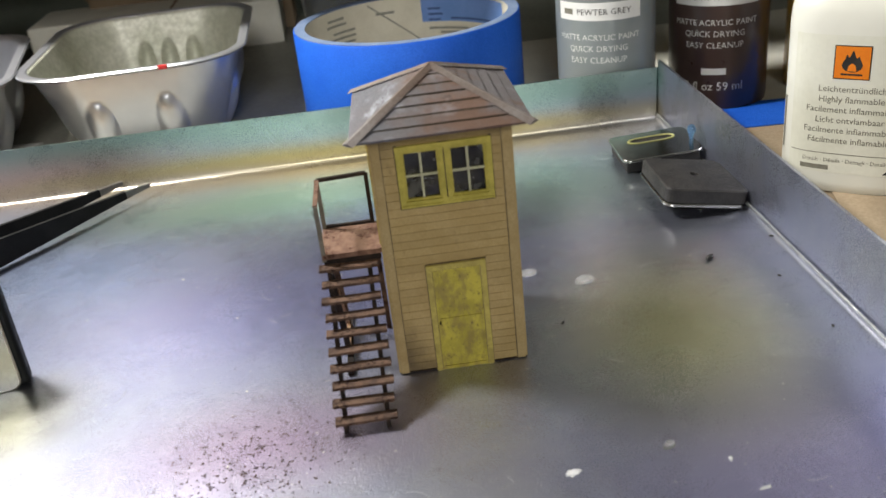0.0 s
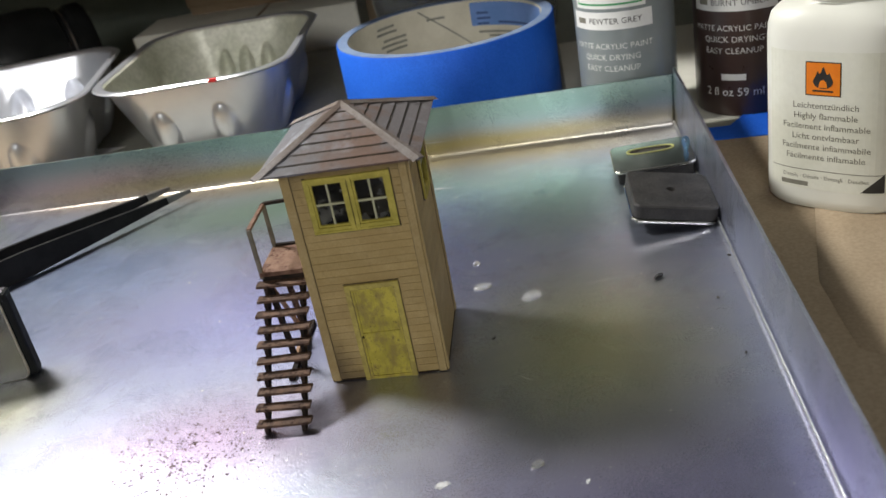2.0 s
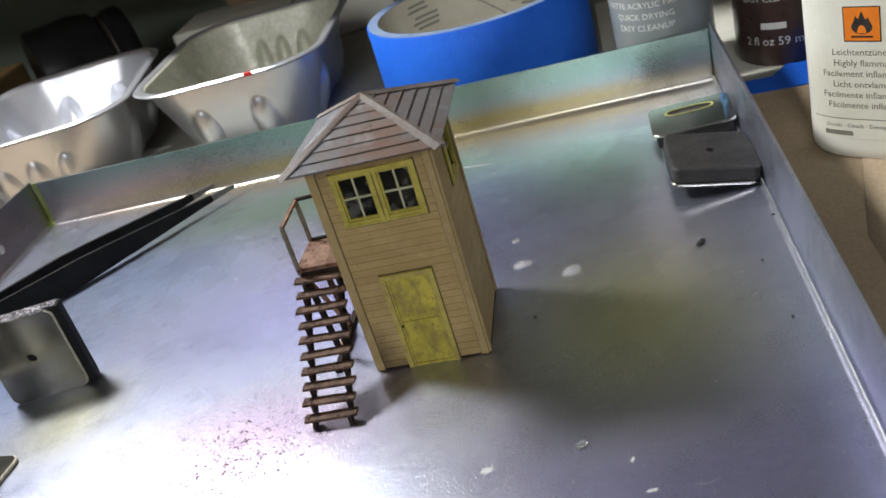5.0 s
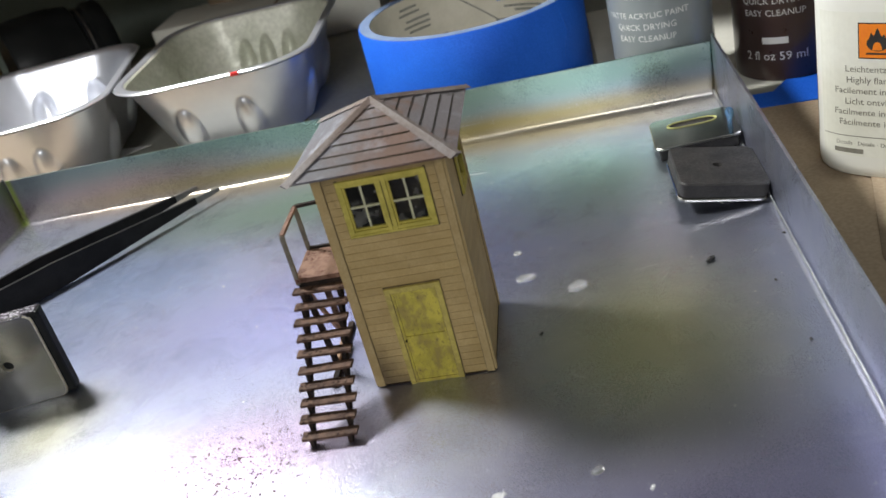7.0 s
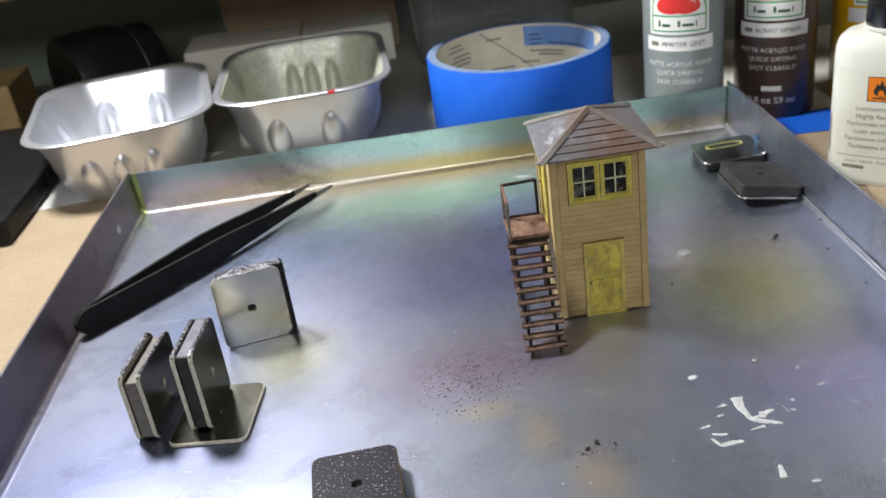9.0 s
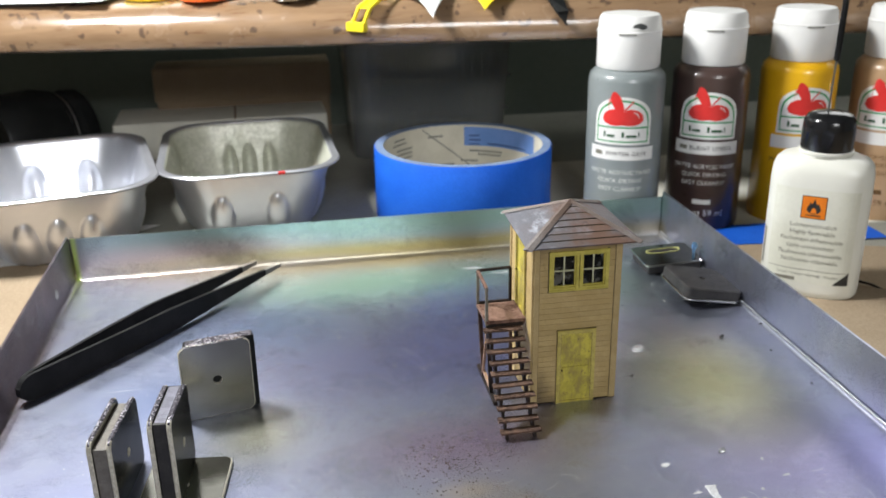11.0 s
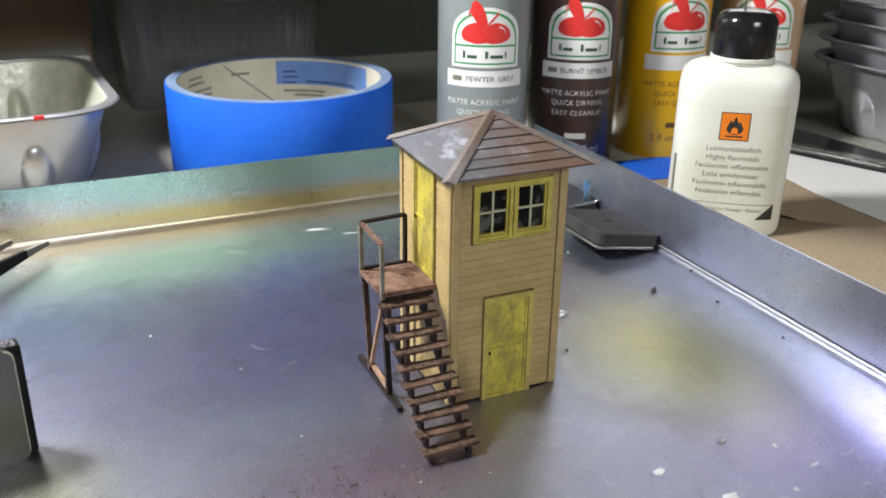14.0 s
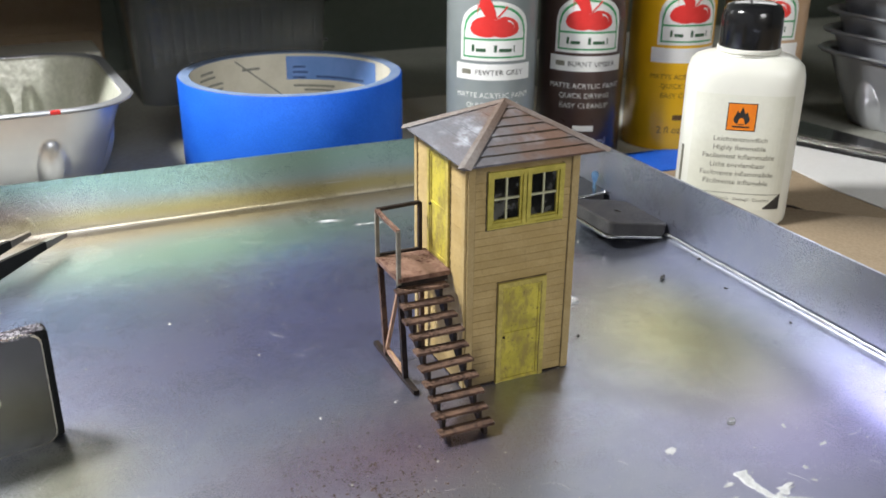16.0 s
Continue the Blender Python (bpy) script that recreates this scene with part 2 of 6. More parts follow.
def weathered_siding():
    """Tan paint with brown wash, rubbed patches, and soot where the stairs meet the wall."""
    n = Nodes("tan_painted_siding")
    col = n.mix(n.ramp(n.noise(90.0, 4.0, 0.6), 0.35, 0.65), (0.400, 0.282, 0.105), (0.470, 0.345, 0.148))
    grain = n.noise(2600.0, 3.0, 0.6, None, 3.1)
    col = n.mix(n.ramp(grain, 0.3, 0.7, 0.0, 0.30), col, (0.26, 0.19, 0.085))
    col = n.mix(n.ramp(n.noise(420.0, 5.0, 0.7, (1, 1, 0.45), 5.0), 0.58, 0.74, 0.0, 0.55), col, (0.20, 0.135, 0.06))
    for centre, radii, amount in (((-0.0065, 0.1835, 0.004), (0.0075, 0.004, 0.012), 0.85), ((-0.002, 0.1835, 0.001), (0.022, 0.004, 0.0028), 0.6), ((0.0195, 0.1835, 0.056), (0.006, 0.004, 0.006), 0.4), ((-0.006, 0.1835, 0.055), (0.006, 0.004, 0.007), 0.45), ((-0.0075, 0.190, 0.002), (0.003, 0.020, 0.004), 0.5)):
        col = n.mix(n.math("MULTIPLY", n.spot(centre, radii, 0.004, 300.0), amount), col, (0.085, 0.058, 0.030))
    hsv = n.node("ShaderNodeHueSaturation")
    n.put(hsv.inputs["Color"], col)
    n.put(hsv.inputs["Value"], n.ramp(n.tree.nodes.new("ShaderNodeObjectInfo").outputs["Random"], 0.0, 1.0, 0.95, 1.05))
    n.bump(grain, 0.00006)
    return n.done(hsv.outputs[0], n.ramp(grain, 0.2, 0.8, 0.62, 0.84), 0.0)


SIDING = weathered_siding()
SIDING_TRIM = surface("tan_corner_trim", (0.385, 0.275, 0.110), (0.445, 0.330, 0.148), 150.0, 0.7, fine=2500.0, bump=0.00005)
YELLOW = surface("weathered_yellow_paint", (0.42, 0.355, 0.055), (0.55, 0.46, 0.085), 260.0, 0.6, fine=1800.0, bump=0.00006)


def worn_yellow():
    """Yellow door paint with brown streaks, olive wash and chips."""
    n = Nodes("stained_yellow_paint")
    col = n.mix(n.ramp(n.noise(210.0, 4.0, 0.6), 0.35, 0.65), (0.40, 0.335, 0.040), (0.56, 0.47, 0.060))
    col = n.mix(n.ramp(n.noise(330.0, 5.0, 0.7, (1, 1, 0.5), 1.7), 0.42, 0.62, 0.0, 0.66), col, (0.23, 0.165, 0.055))
    col = n.mix(n.ramp(n.noise(1500.0, 3.0, 0.6, None, 4.4), 0.6, 0.72, 0.0, 0.8), col, (0.09, 0.06, 0.03))
    grain = n.noise(2200.0, 3.0)
    n.bump(grain, 0.00007)
    return n.done(col, n.ramp(grain, 0.3, 0.7, 0.45, 0.7), 0.0)


YELLOW_WORN = worn_yellow()
OLD_YELLOW = surface("tan_yellow_trim", (0.38, 0.30, 0.075), (0.54, 0.44, 0.095), 190.0, 0.55, fine=1300.0, bump=0.00008)


def faded_roofing():
    """Grey-blue card roofing, rubbed with rust brown in broad smears and scuffed pale in places."""
    n = Nodes("weathered_grey_brown_roofing")
    smear = n.noise(75.0, 4.0, 0.6, None, 1.3)
    col = n.mix(n.ramp(smear, 0.34, 0.54), (0.138, 0.084, 0.062), (0.132, 0.122, 0.128))
    col = n.mix(n.ramp(n.noise(130.0, 4.0, 0.6, None, 7.7), 0.55, 0.76, 0.0, 0.45), col, (0.27, 0.28, 0.32))
    col = n.mix(n.ramp(n.noise(210.0, 4.0, 0.65, None, 4.1), 0.60, 0.76, 0.0, 0.75), col, (0.050, 0.044, 0.045))
    # chalky scuffs, and a bluish sheen painted into the colour, on the stair side
    blue_sheen = n.ramp(n.spot((-0.008, 0.195, 0.060), (0.015, 0.030, 0.012), 0.005, 160.0), 0.15, 0.55)
    col = n.mix(n.math("MULTIPLY", blue_sheen, 0.80), col, (0.125, 0.132, 0.155))
    scuff = n.math("MULTIPLY", n.ramp(n.noise(260.0, 4.0, 0.65, (1.0, 0.35, 1.0), 9.0), 0.47, 0.70), n.spot((-0.006, 0.190, 0.062), (0.012, 0.018, 0.008), 0.004, 200.0))
    col = n.mix(scuff, col, (0.40, 0.43, 0.48))
    grain = n.noise(1900.0, 3.0, 0.6, None, 3.1)
    col = n.mix(n.ramp(grain, 0.35, 0.7, 0.0, 0.18), col, (0.07, 0.055, 0.048))
    hsv = n.node("ShaderNodeHueSaturation")
    n.put(hsv.inputs["Color"], col)
    n.put(hsv.inputs["Value"], n.ramp(n.tree.nodes.new("ShaderNodeObjectInfo").outputs["Random"], 0.0, 1.0, 0.92, 1.08))
    n.bump(grain, 0.00005)
    return n.done(hsv.outputs[0], n.ramp(grain, 0.2, 0.8, 0.50, 0.68), 0.0, Specular_IOR_Level=0.22)


ROOFING = faded_roofing()
ROOF_RIDGE = surface("rust_brown_ridge", (0.120, 0.082, 0.064), (0.190, 0.172, 0.165), 70.0, 0.6, fine=1500.0, bump=0.00005)


def flaked_rust(name, worn, wood, crust, amount):
    """Worn brown wood under a clotted crust of rust-coloured grit."""
    n = Nodes(name)
    col = n.mix(n.ramp(n.noise(330.0, 4.0, 0.6), 0.35, 0.62), wood, worn)
    clot = n.noise(1150.0, 4.0, 0.65, None, 2.0)
    patch = n.noise(260.0, 3.0, 0.6, None, 6.0)
    mask = n.math("MULTIPLY", n.ramp(clot, 0.50, 0.58), n.ramp(patch, 0.60 - amount, 0.72 - amount))
    col = n.mix(mask, col, crust)
    n.bump(n.math("ADD", n.noise(2600.0, 3.0, 0.6), n.math("MULTIPLY", mask, 2.0)), 0.00010)
    return n.done(col, n.ramp(clot, 0.3, 0.7, 0.60, 0.85), 0.0, Specular_IOR_Level=0.3)


STAIR_WOOD = flaked_rust("rust_brown_stained_wood", (0.128, 0.075, 0.050), (0.062, 0.035, 0.025), (0.035, 0.016, 0.010), 0.17)
DECK_WOOD = flaked_rust("rust_brown_deck", (0.21, 0.125, 0.090), (0.125, 0.066, 0.046), (0.075, 0.026, 0.016), 0.13)
DARK_WOOD = surface("blackened_wood", (0.012, 0.009, 0.008), (0.035, 0.022, 0.017), 300.0, 0.8, fine=2000.0, Specular_IOR_Level=0.25, bump=0.00006)
GREY_WOOD = surface("grey_weathered_wood", (0.12, 0.11, 0.085), (0.20, 0.18, 0.14), 300.0, 0.7, fine=2000.0, bump=0.00006)
TAN_WOOD = surface("tan_planed_wood", (0.46, 0.31, 0.13), (0.56, 0.39, 0.18), 60.0, 0.6, fine=700.0, stretch=(0.3, 1, 1), bump=0.00006)
RAW_WOOD = surface("pale_bare_wood", (0.30, 0.17, 0.10), (0.40, 0.25, 0.15), 300.0, 0.75, fine=2000.0, bump=0.00005)


def smudged_pane():
    """Thin clear sheet behind the sashes, fogged by dried glue."""
    n = Nodes("fogged_clear_sheet")
    fog = n.ramp(n.noise(330.0, 2.0, 0.45), 0.42, 0.80)
    return n.done(n.mix(fog, (0.05, 0.05, 0.045), (0.20, 0.20, 0.18)), n.ramp(fog, 0.0, 1.0, 0.10, 0.5), 0.0, Transmission_Weight=n.ramp(fog, 0.0, 1.0, 0.9, 0.55), Specular_IOR_Level=0.06, IOR=1.2)


WINDOW_PANE = smudged_pane()
INTERIOR = surface("dark_card", (0.03, 0.028, 0.025), (0.05, 0.045, 0.04), 90.0, 0.9)
NICKEL = surface("bright_nickel_plate", (0.195, 0.192, 0.170), (0.25, 0.245, 0.218), 60.0, 0.20, 1.0, fine=400.0, spread=0.03, speck=0.1)
# sheared edge whose cream paints in the reflection of the pale room
RAW_EDGE = surface("sheared_edge_cream_sheen", (0.55, 0.51, 0.40), (0.80, 0.76, 0.63), 900.0, 0.42, 0.12, fine=2600.0, bump=0.00010)
CORE_GREY = surface("grey_brown_ferrite_edge", (0.13, 0.118, 0.10), (0.19, 0.172, 0.15), 500.0, 0.6, fine=2600.0, bump=0.00008)
# lavender reflection on the ferrite's top, put into the colour
CORE_TOP = surface("lavender_sheen_ferrite_top", (0.13, 0.13, 0.165), (0.20, 0.20, 0.245), 500.0, 0.36, 0.4, fine=2600.0, bump=0.00006)
STEEL = surface("nickel_plated_steel", (0.60, 0.58, 0.53), (0.68, 0.66, 0.60), 60.0, 0.22, 1.0, fine=1400.0, bump=0.000004, spread=0.05)
FERRITE = surface("black_ferrite", (0.024, 0.023, 0.023), (0.045, 0.042, 0.040), 200.0, 0.52, fine=1800.0, bump=0.0001, Specular_IOR_Level=0.35)
BLACK_COAT = surface("black_coated_steel", (0.010, 0.010, 0.011), (0.016, 0.016, 0.017), 120.0, 0.5, fine=2500.0, bump=0.00002, Specular_IOR_Level=0.14)
BARE_TIP = surface("bare_steel_tip", (0.30, 0.29, 0.28), (0.40, 0.39, 0.37), 300.0, 0.35, 1.0)
ALUMINIUM = surface("pressed_aluminium", (0.68, 0.70, 0.76), (0.76, 0.78, 0.83), 30.0, 0.33, 0.78, fine=500.0, spread=0.03, speck=0.0)
ALUMINIUM_DIRTY = surface("clay_smeared_aluminium", (0.58, 0.60, 0.49), (0.76, 0.76, 0.67), 45.0, 0.45, 0.2, fine=500.0, bump=0.00004)
BLUE_TAPE = surface("blue_masking_tape", (0.007, 0.105, 0.60), (0.013, 0.135, 0.68), 30.0, 0.6, Specular_IOR_Level=0.25, fine=1800.0, bump=0.00005)
TAPE_SIDE = surface("tape_roll_side", (0.15, 0.22, 0.37), (0.21, 0.28, 0.42), 120.0, 0.6, fine=2500.0)
CORE_CARD = surface("cream_core_card", (0.60, 0.57, 0.48), (0.68, 0.65, 0.56), 60.0, 0.75, fine=900.0)
PRINT_BLUE = surface("printed_blue", (0.13, 0.26, 0.60), (0.16, 0.29, 0.66), 90.0, 0.6)
PRINT_GREY = surface("printed_grey", (0.20, 0.20, 0.18), (0.26, 0.26, 0.24), 300.0, 0.7)
WHITE_PLASTIC = surface("white_plastic", (0.74, 0.74, 0.72), (0.80, 0.80, 0.78), 40.0, 0.38, fine=700.0, spread=0.04, speck=0.02)
GLUE_PLASTIC = surface("milky_bottle_plastic", (0.69, 0.69, 0.62), (0.74, 0.74, 0.67), 35.0, 0.35, fine=500.0, spread=0.04, speck=0.0)
BLACK_MATT = surface("black_moulded_plastic", (0.008, 0.009, 0.009), (0.014, 0.015, 0.015), 60.0, 0.38, fine=500.0, Specular_IOR_Level=0.12)
BLACK_PLASTIC = surface("black_gloss_plastic", (0.008, 0.008, 0.009), (0.014, 0.014, 0.015), 90.0, 0.16, fine=900.0, spread=0.05)
PAPER_WHITE = surface("white_paper", (0.70, 0.70, 0.69), (0.76, 0.76, 0.75), 12.0, 0.8, fine=600.0)
LABEL_WHITE = surface("white_label_print", (0.72, 0.72, 0.70), (0.77, 0.77, 0.75), 80.0, 0.45)
LABEL_GREEN = surface("green_label_print", (0.03, 0.27, 0.09), (0.04, 0.31, 0.11), 80.0, 0.45)
LABEL_RED = surface("red_label_print", (0.60, 0.025, 0.022), (0.68, 0.035, 0.03), 80.0, 0.42)
LABEL_ORANGE = surface("orange_label_print", (0.78, 0.20, 0.012), (0.84, 0.24, 0.015), 120.0, 0.45)
INK = surface("black_print", (0.020, 0.019, 0.018), (0.035, 0.033, 0.03), 200.0, 0.5)
INK_SOFT = surface("grey_green_print", (0.16, 0.155, 0.12), (0.22, 0.21, 0.17), 300.0, 0.5)
CARDBOARD = surface("brown_cardboard", (0.30, 0.222, 0.145), (0.35, 0.265, 0.18), 20.0, 0.85, fine=500.0)
GREY_CARD = surface("grey_white_card", (0.70, 0.69, 0.60), (0.78, 0.77, 0.68), 20.0, 0.8, fine=500.0)
YELLOW_PLASTIC = surface("bright_yellow_plastic", (0.80, 0.62, 0.02), (0.86, 0.68, 0.03), 90.0, 0.35)
ORANGE_PLASTIC = surface("orange_plastic", (0.80, 0.12, 0.015), (0.86, 0.15, 0.02), 90.0, 0.35)
GREY_PAINT = surface("pewter_grey_paint_bottle", (0.190, 0.218, 0.220), (0.225, 0.252, 0.255), 40.0, 0.30, fine=500.0, spread=0.03, speck=0.0, Coat_Weight=0.3)
UMBER_PAINT = surface("burnt_umber_paint_bottle", (0.052, 0.030, 0.026), (0.066, 0.040, 0.034), 40.0, 0.30, fine=500.0, spread=0.03, speck=0.0, Coat_Weight=0.3)
OCHRE_PAINT = surface("golden_yellow_paint_bottle", (0.70, 0.38, 0.008), (0.76, 0.43, 0.012), 40.0, 0.30, fine=500.0, spread=0.03, speck=0.0, Coat_Weight=0.3)
BEIGE_PAINT = surface("beige_paint_bottle", (0.42, 0.27, 0.15), (0.46, 0.30, 0.17), 40.0, 0.30, fine=500.0, spread=0.03, speck=0.0, Coat_Weight=0.3)
CLEAR_PLASTIC = clear_pane("clear_food_plastic", 0.12, (0.62, 0.64, 0.64, 1))
DRIED_GLUE = clear_pane("dried_clear_glue", 0.15, (0.93, 0.94, 0.95, 1))
GRIT = surface("rust_brown_grit", (0.050, 0.032, 0.025), (0.105, 0.066, 0.052), 300.0, 0.85)


# ---- mesh tools ----
def link(name, bm, material, parent=None, label="", smooth=False):
    me = bpy.data.meshes.new(name)
    bmesh.ops.recalc_face_normals(bm, faces=bm.faces)
    bm.to_mesh(me)
    bm.free()
    for m in material if isinstance(material, (list, tuple)) else (material,):
        me.materials.append(m)
    if smooth:
        me.polygons.foreach_set("use_smooth", [True] * len(me.polygons))
        me.set_sharp_from_angle(angle=radians(40))
    ob = new(name, me)
    ob.parent = parent
    return tagged(ob, label=label)


def part(name, bm, material, parent, label="", smooth=False):
    return link(name, bm, material, parent, label, smooth)


def thing(name, m, label, category, group="", kind=""):
    ob = new(name)
    ob.empty_display_size = 0.01
    ob.matrix_world = m
    return tagged(ob, label, category, group, kind)


def box(x0, x1, y0, y1, z0, z1, bevel=0.0, bm=None):
    bm = bm or bmesh.new()
    v = [bm.verts.new((x, y, z)) for z in (z0, z1) for y in (y0, y1) for x in (x0, x1)]
    faces = [bm.faces.new([v[i] for i in f]) for f in ((0, 2, 3, 1), (4, 5, 7, 6), (0, 1, 5, 4), (1, 3, 7, 5), (3, 2, 6, 7), (2, 0, 4, 6))]
    if bevel:
        edges = list({e for f in faces for e in f.edges})
        bmesh.ops.bevel(bm, geom=edges, offset=bevel, segments=2, profile=0.6, affect="EDGES")
    return bm


def beam(a, b, w, d, bm=None, bevel=0.0):
    """A straight square-cut bar from a to b, w wide and d deep."""
    a, b = Vector(a), Vector(b)
    t = (b - a).normalized()
    s = t.cross(Vector((0, 0, 1)) if abs(t.z) < 0.9 else Vector((0, 1, 0))).normalized()
    u = s.cross(t)
    bm = bm or bmesh.new()
    v = [bm.verts.new(p + s * (i * w / 2) + u * (j * d / 2)) for p in (a, b) for j in (-1, 1) for i in (-1, 1)]
    faces = [bm.faces.new([v[i] for i in f]) for f in ((0, 2, 3, 1), (4, 5, 7, 6), (0, 1, 5, 4), (1, 3, 7, 5), (3, 2, 6, 7), (2, 0, 4, 6))]
    if bevel:
        bmesh.ops.bevel(bm, geom=list({e for f in faces for e in f.edges}), offset=bevel, segments=1, affect="EDGES")
    return bm


def prism(points, y0, y1, axis="y", bm=None):
    """A flat outline in two coordinates, given thickness along the third."""
    bm = bm or bmesh.new()
    put = {"y": lambda p, d: (p[0], d, p[1]), "x": lambda p, d: (d, p[0], p[1]), "z": lambda p, d: (p[0], p[1], d)}[axis]
    a = [bm.verts.new(put(p, y0)) for p in points]
    b = [bm.verts.new(put(p, y1)) for p in points]
    bm.faces.new(a)
    bm.faces.new(b[::-1])
    for i in range(len(a)):
        j = (i + 1) % len(a)
        bm.faces.new((a[i], b[i], b[j], a[j]))
    return bm


def loft(rings, close=True, caps=(False, False), bm=None):
    """Skin over rings of points, all with the same count."""
    bm = bm or bmesh.new()
    vs = [[bm.verts.new(p) for p in ring] for ring in rings]
    n = len(vs[0])
    for a, b in zip(vs, vs[1:]):
        for i in range(n if close else n - 1):
            j = (i + 1) % n
            bm.faces.new((a[i], a[j], b[j], b[i]))
    if caps[0]:
        bm.faces.new(vs[0][::-1])
    if caps[1]:
        bm.faces.new(vs[-1])
    return bm


def lathe(profile, segs=48, caps=(True, True)):
    return loft([[(r * math.cos(2 * math.pi * i / segs), r * math.sin(2 * math.pi * i / segs), z) for i in range(segs)] for r, z in profile], caps=caps)


def rounded(hx, hy, r, n=8):
    """A rectangle's outline with rounded corners."""
    pts = []
    for cx, cy, a in ((hx - r, hy - r, 0), (r - hx, hy - r, 90), (r - hx, r - hy, 180), (hx - r, r - hy, 270)):
        pts += [(cx + r * math.cos(radians(a + 90 * i / n)), cy + r * math.sin(radians(a + 90 * i / n))) for i in range(n + 1)]
    return pts


def letters(body, size, space=1.0):
    """The outline of a line of writing as a flat bmesh, centred."""
    curve = bpy.data.curves.new("writing", "FONT")
    curve.body, curve.size, curve.align_x, curve.align_y, curve.space_character = body, size, "CENTER", "CENTER", space
    curve.resolution_u = 2
    ob = new("writing", curve)
    me = bpy.data.meshes.new_from_object(ob.evaluated_get(bpy.context.evaluated_depsgraph_get()))
    bm = bmesh.new()
    bm.from_mesh(me)
    bpy.data.objects.remove(ob)
    bpy.data.curves.remove(curve)
    bpy.data.meshes.remove(me)
    return bm


def wrap(bm, r, z, turn=0.0):
    """Lays a flat bmesh round an upright cylinder, facing -y before the turn (radians)."""
    for v in bm.verts:
        a = v.co.x / r + turn
        v.co = (r * math.sin(a), -r * math.cos(a), z + v.co.y)
    return bm


def strip(u0, u1, low, high, n=20, bm=None):
    """A flat patch between two heights that are functions of u."""
    bm = bm or bmesh.new()
    us = [u0 + (u1 - u0) * i / n for i in range(n + 1)]
    a = [bm.verts.new((u, low(u), 0)) for u in us]
    b = [bm.verts.new((u, high(u), 0)) for u in us]
    for i in range(n):
        bm.faces.new((a[i], a[i + 1], b[i + 1], b[i]))
    return bm


# ---- the room and the bench ----
def build_room():
    x0, x1, y0, y1, z0, z1 = -1.6, 1.6, -2.0, 0.62, -0.75, 1.65
    t = 0.08
    walls = (("wall_south", (x0, x1, y0 - t, y0, z0, z1), PALE_PAINT), ("wall_west", (x0 - t, x0, y0, y1, z0, z1), ROOM_PAINT),
             ("wall_east", (x1, x1 + t, y0, y1, z0, z1), ROOM_PAINT), ("wall_north", (x0, x1, y1, y1 + t, z0, 0.15), WALL_GREEN), ("wall_north_upper", (x0, x1, y1, y1 + t, 0.15, z1), WALL_GREEN))
    for name, b, m in walls:
        tagged(link(name, box(*b), m), "plain painted room wall" if m != WALL_GREEN else "dark green painted wall behind the bench", "wall", kind="structure")
    tagged(link("floor", box(x0 - t, x1 + t, y0 - t, y1 + t, z0 - t, z0), LAMINATE), "plain grey floor", "floor", kind="structure")
    tagged(link("ceiling", box(x0 - t, x1 + t, y0 - t, y1 + t, z1, z1 + t), ROOM_PAINT), "plain pale ceiling", "ceiling", kind="structure")


def build_bench():
    bench = thing("workbench", pose(0, 0, -0.0022), "grey-topped workbench covered with kraft paper", "table")
    part("bench_top", box(-0.75, 0.75, -0.25, 0.61, -0.03, 0.0, 0.002), LAMINATE, bench)
    for x in (-0.72, 0.72):
        for y in (-0.21, 0.57):
            part("leg", box(x - 0.025, x + 0.025, y - 0.025, y + 0.025, -0.747, -0.03), WOOD, bench)
    # kraft paper, cut along a slanted line at the back
    outline = [(-0.60, -0.22), (0.62, -0.22), (0.62, 0.205), (0.30, 0.268), (0.21, 0.288), (0.130, 0.315), (0.05, 0.33), (-0.14, 0.35), (-0.30, 0.362), (-0.60, 0.37)]
    tagged(link("kraft_paper", prism(outline, -0.0020, -0.0014, "z"), KRAFT), "brown kraft paper sheet covering the bench", "paper")
    # a second, creased piece of paper that lifts at one edge
    rings = []
    for i in range(25):
        u = i / 24
        x = 0.135 + 0.20 * u
        y = 0.268 - 0.22 * u + 0.004 * math.sin(u * 9)
        lift = 0.0030 * math.exp(-((u - 0.25) / 0.22) ** 2)
        rings.append([(x, y, -0.0012 + lift), (x - 0.01, y - 0.02, -0.0011 + lift * 0.4), (x - 0.02, y - 0.06, -0.0012), (x - 0.02, y - 0.09, -0.0012)])
    ob = link("paper_offcut", loft(rings, close=False), KRAFT, smooth=True)
    ob.modifiers.new("thickness", "SOLIDIFY").thickness = 0.0004
    tagged(ob, "creased brown kraft paper piece lifting off the bench", "paper")


def build_shelf():
    turn = -7.0
    shelf = thing("shelf", pose(-0.02, 0.388, 0.0, 0, 0, turn), "varnished reddish-brown wooden shelf with a rounded front edge", "shelf")
    prof = [(0.20, 0.0882), (0.004, 0.0882), (0.0012, 0.0896), (0.0, 0.0935), (0.0015, 0.1000), (0.006, 0.1062), (0.0125, 0.1092), (0.020, 0.110), (0.20, 0.110)]
    part("board", prism([(y, z) for y, z in prof], -0.62, 0.62, "x"), WOOD, shelf, smooth=True)
    for x in (-0.60, 0.60):
        part("side_panel", box(x - 0.01, x + 0.01, 0.01, 0.20, -0.0022, 0.0880), WOOD, shelf)
    return shelf


build_room()
build_bench()
build_shelf()


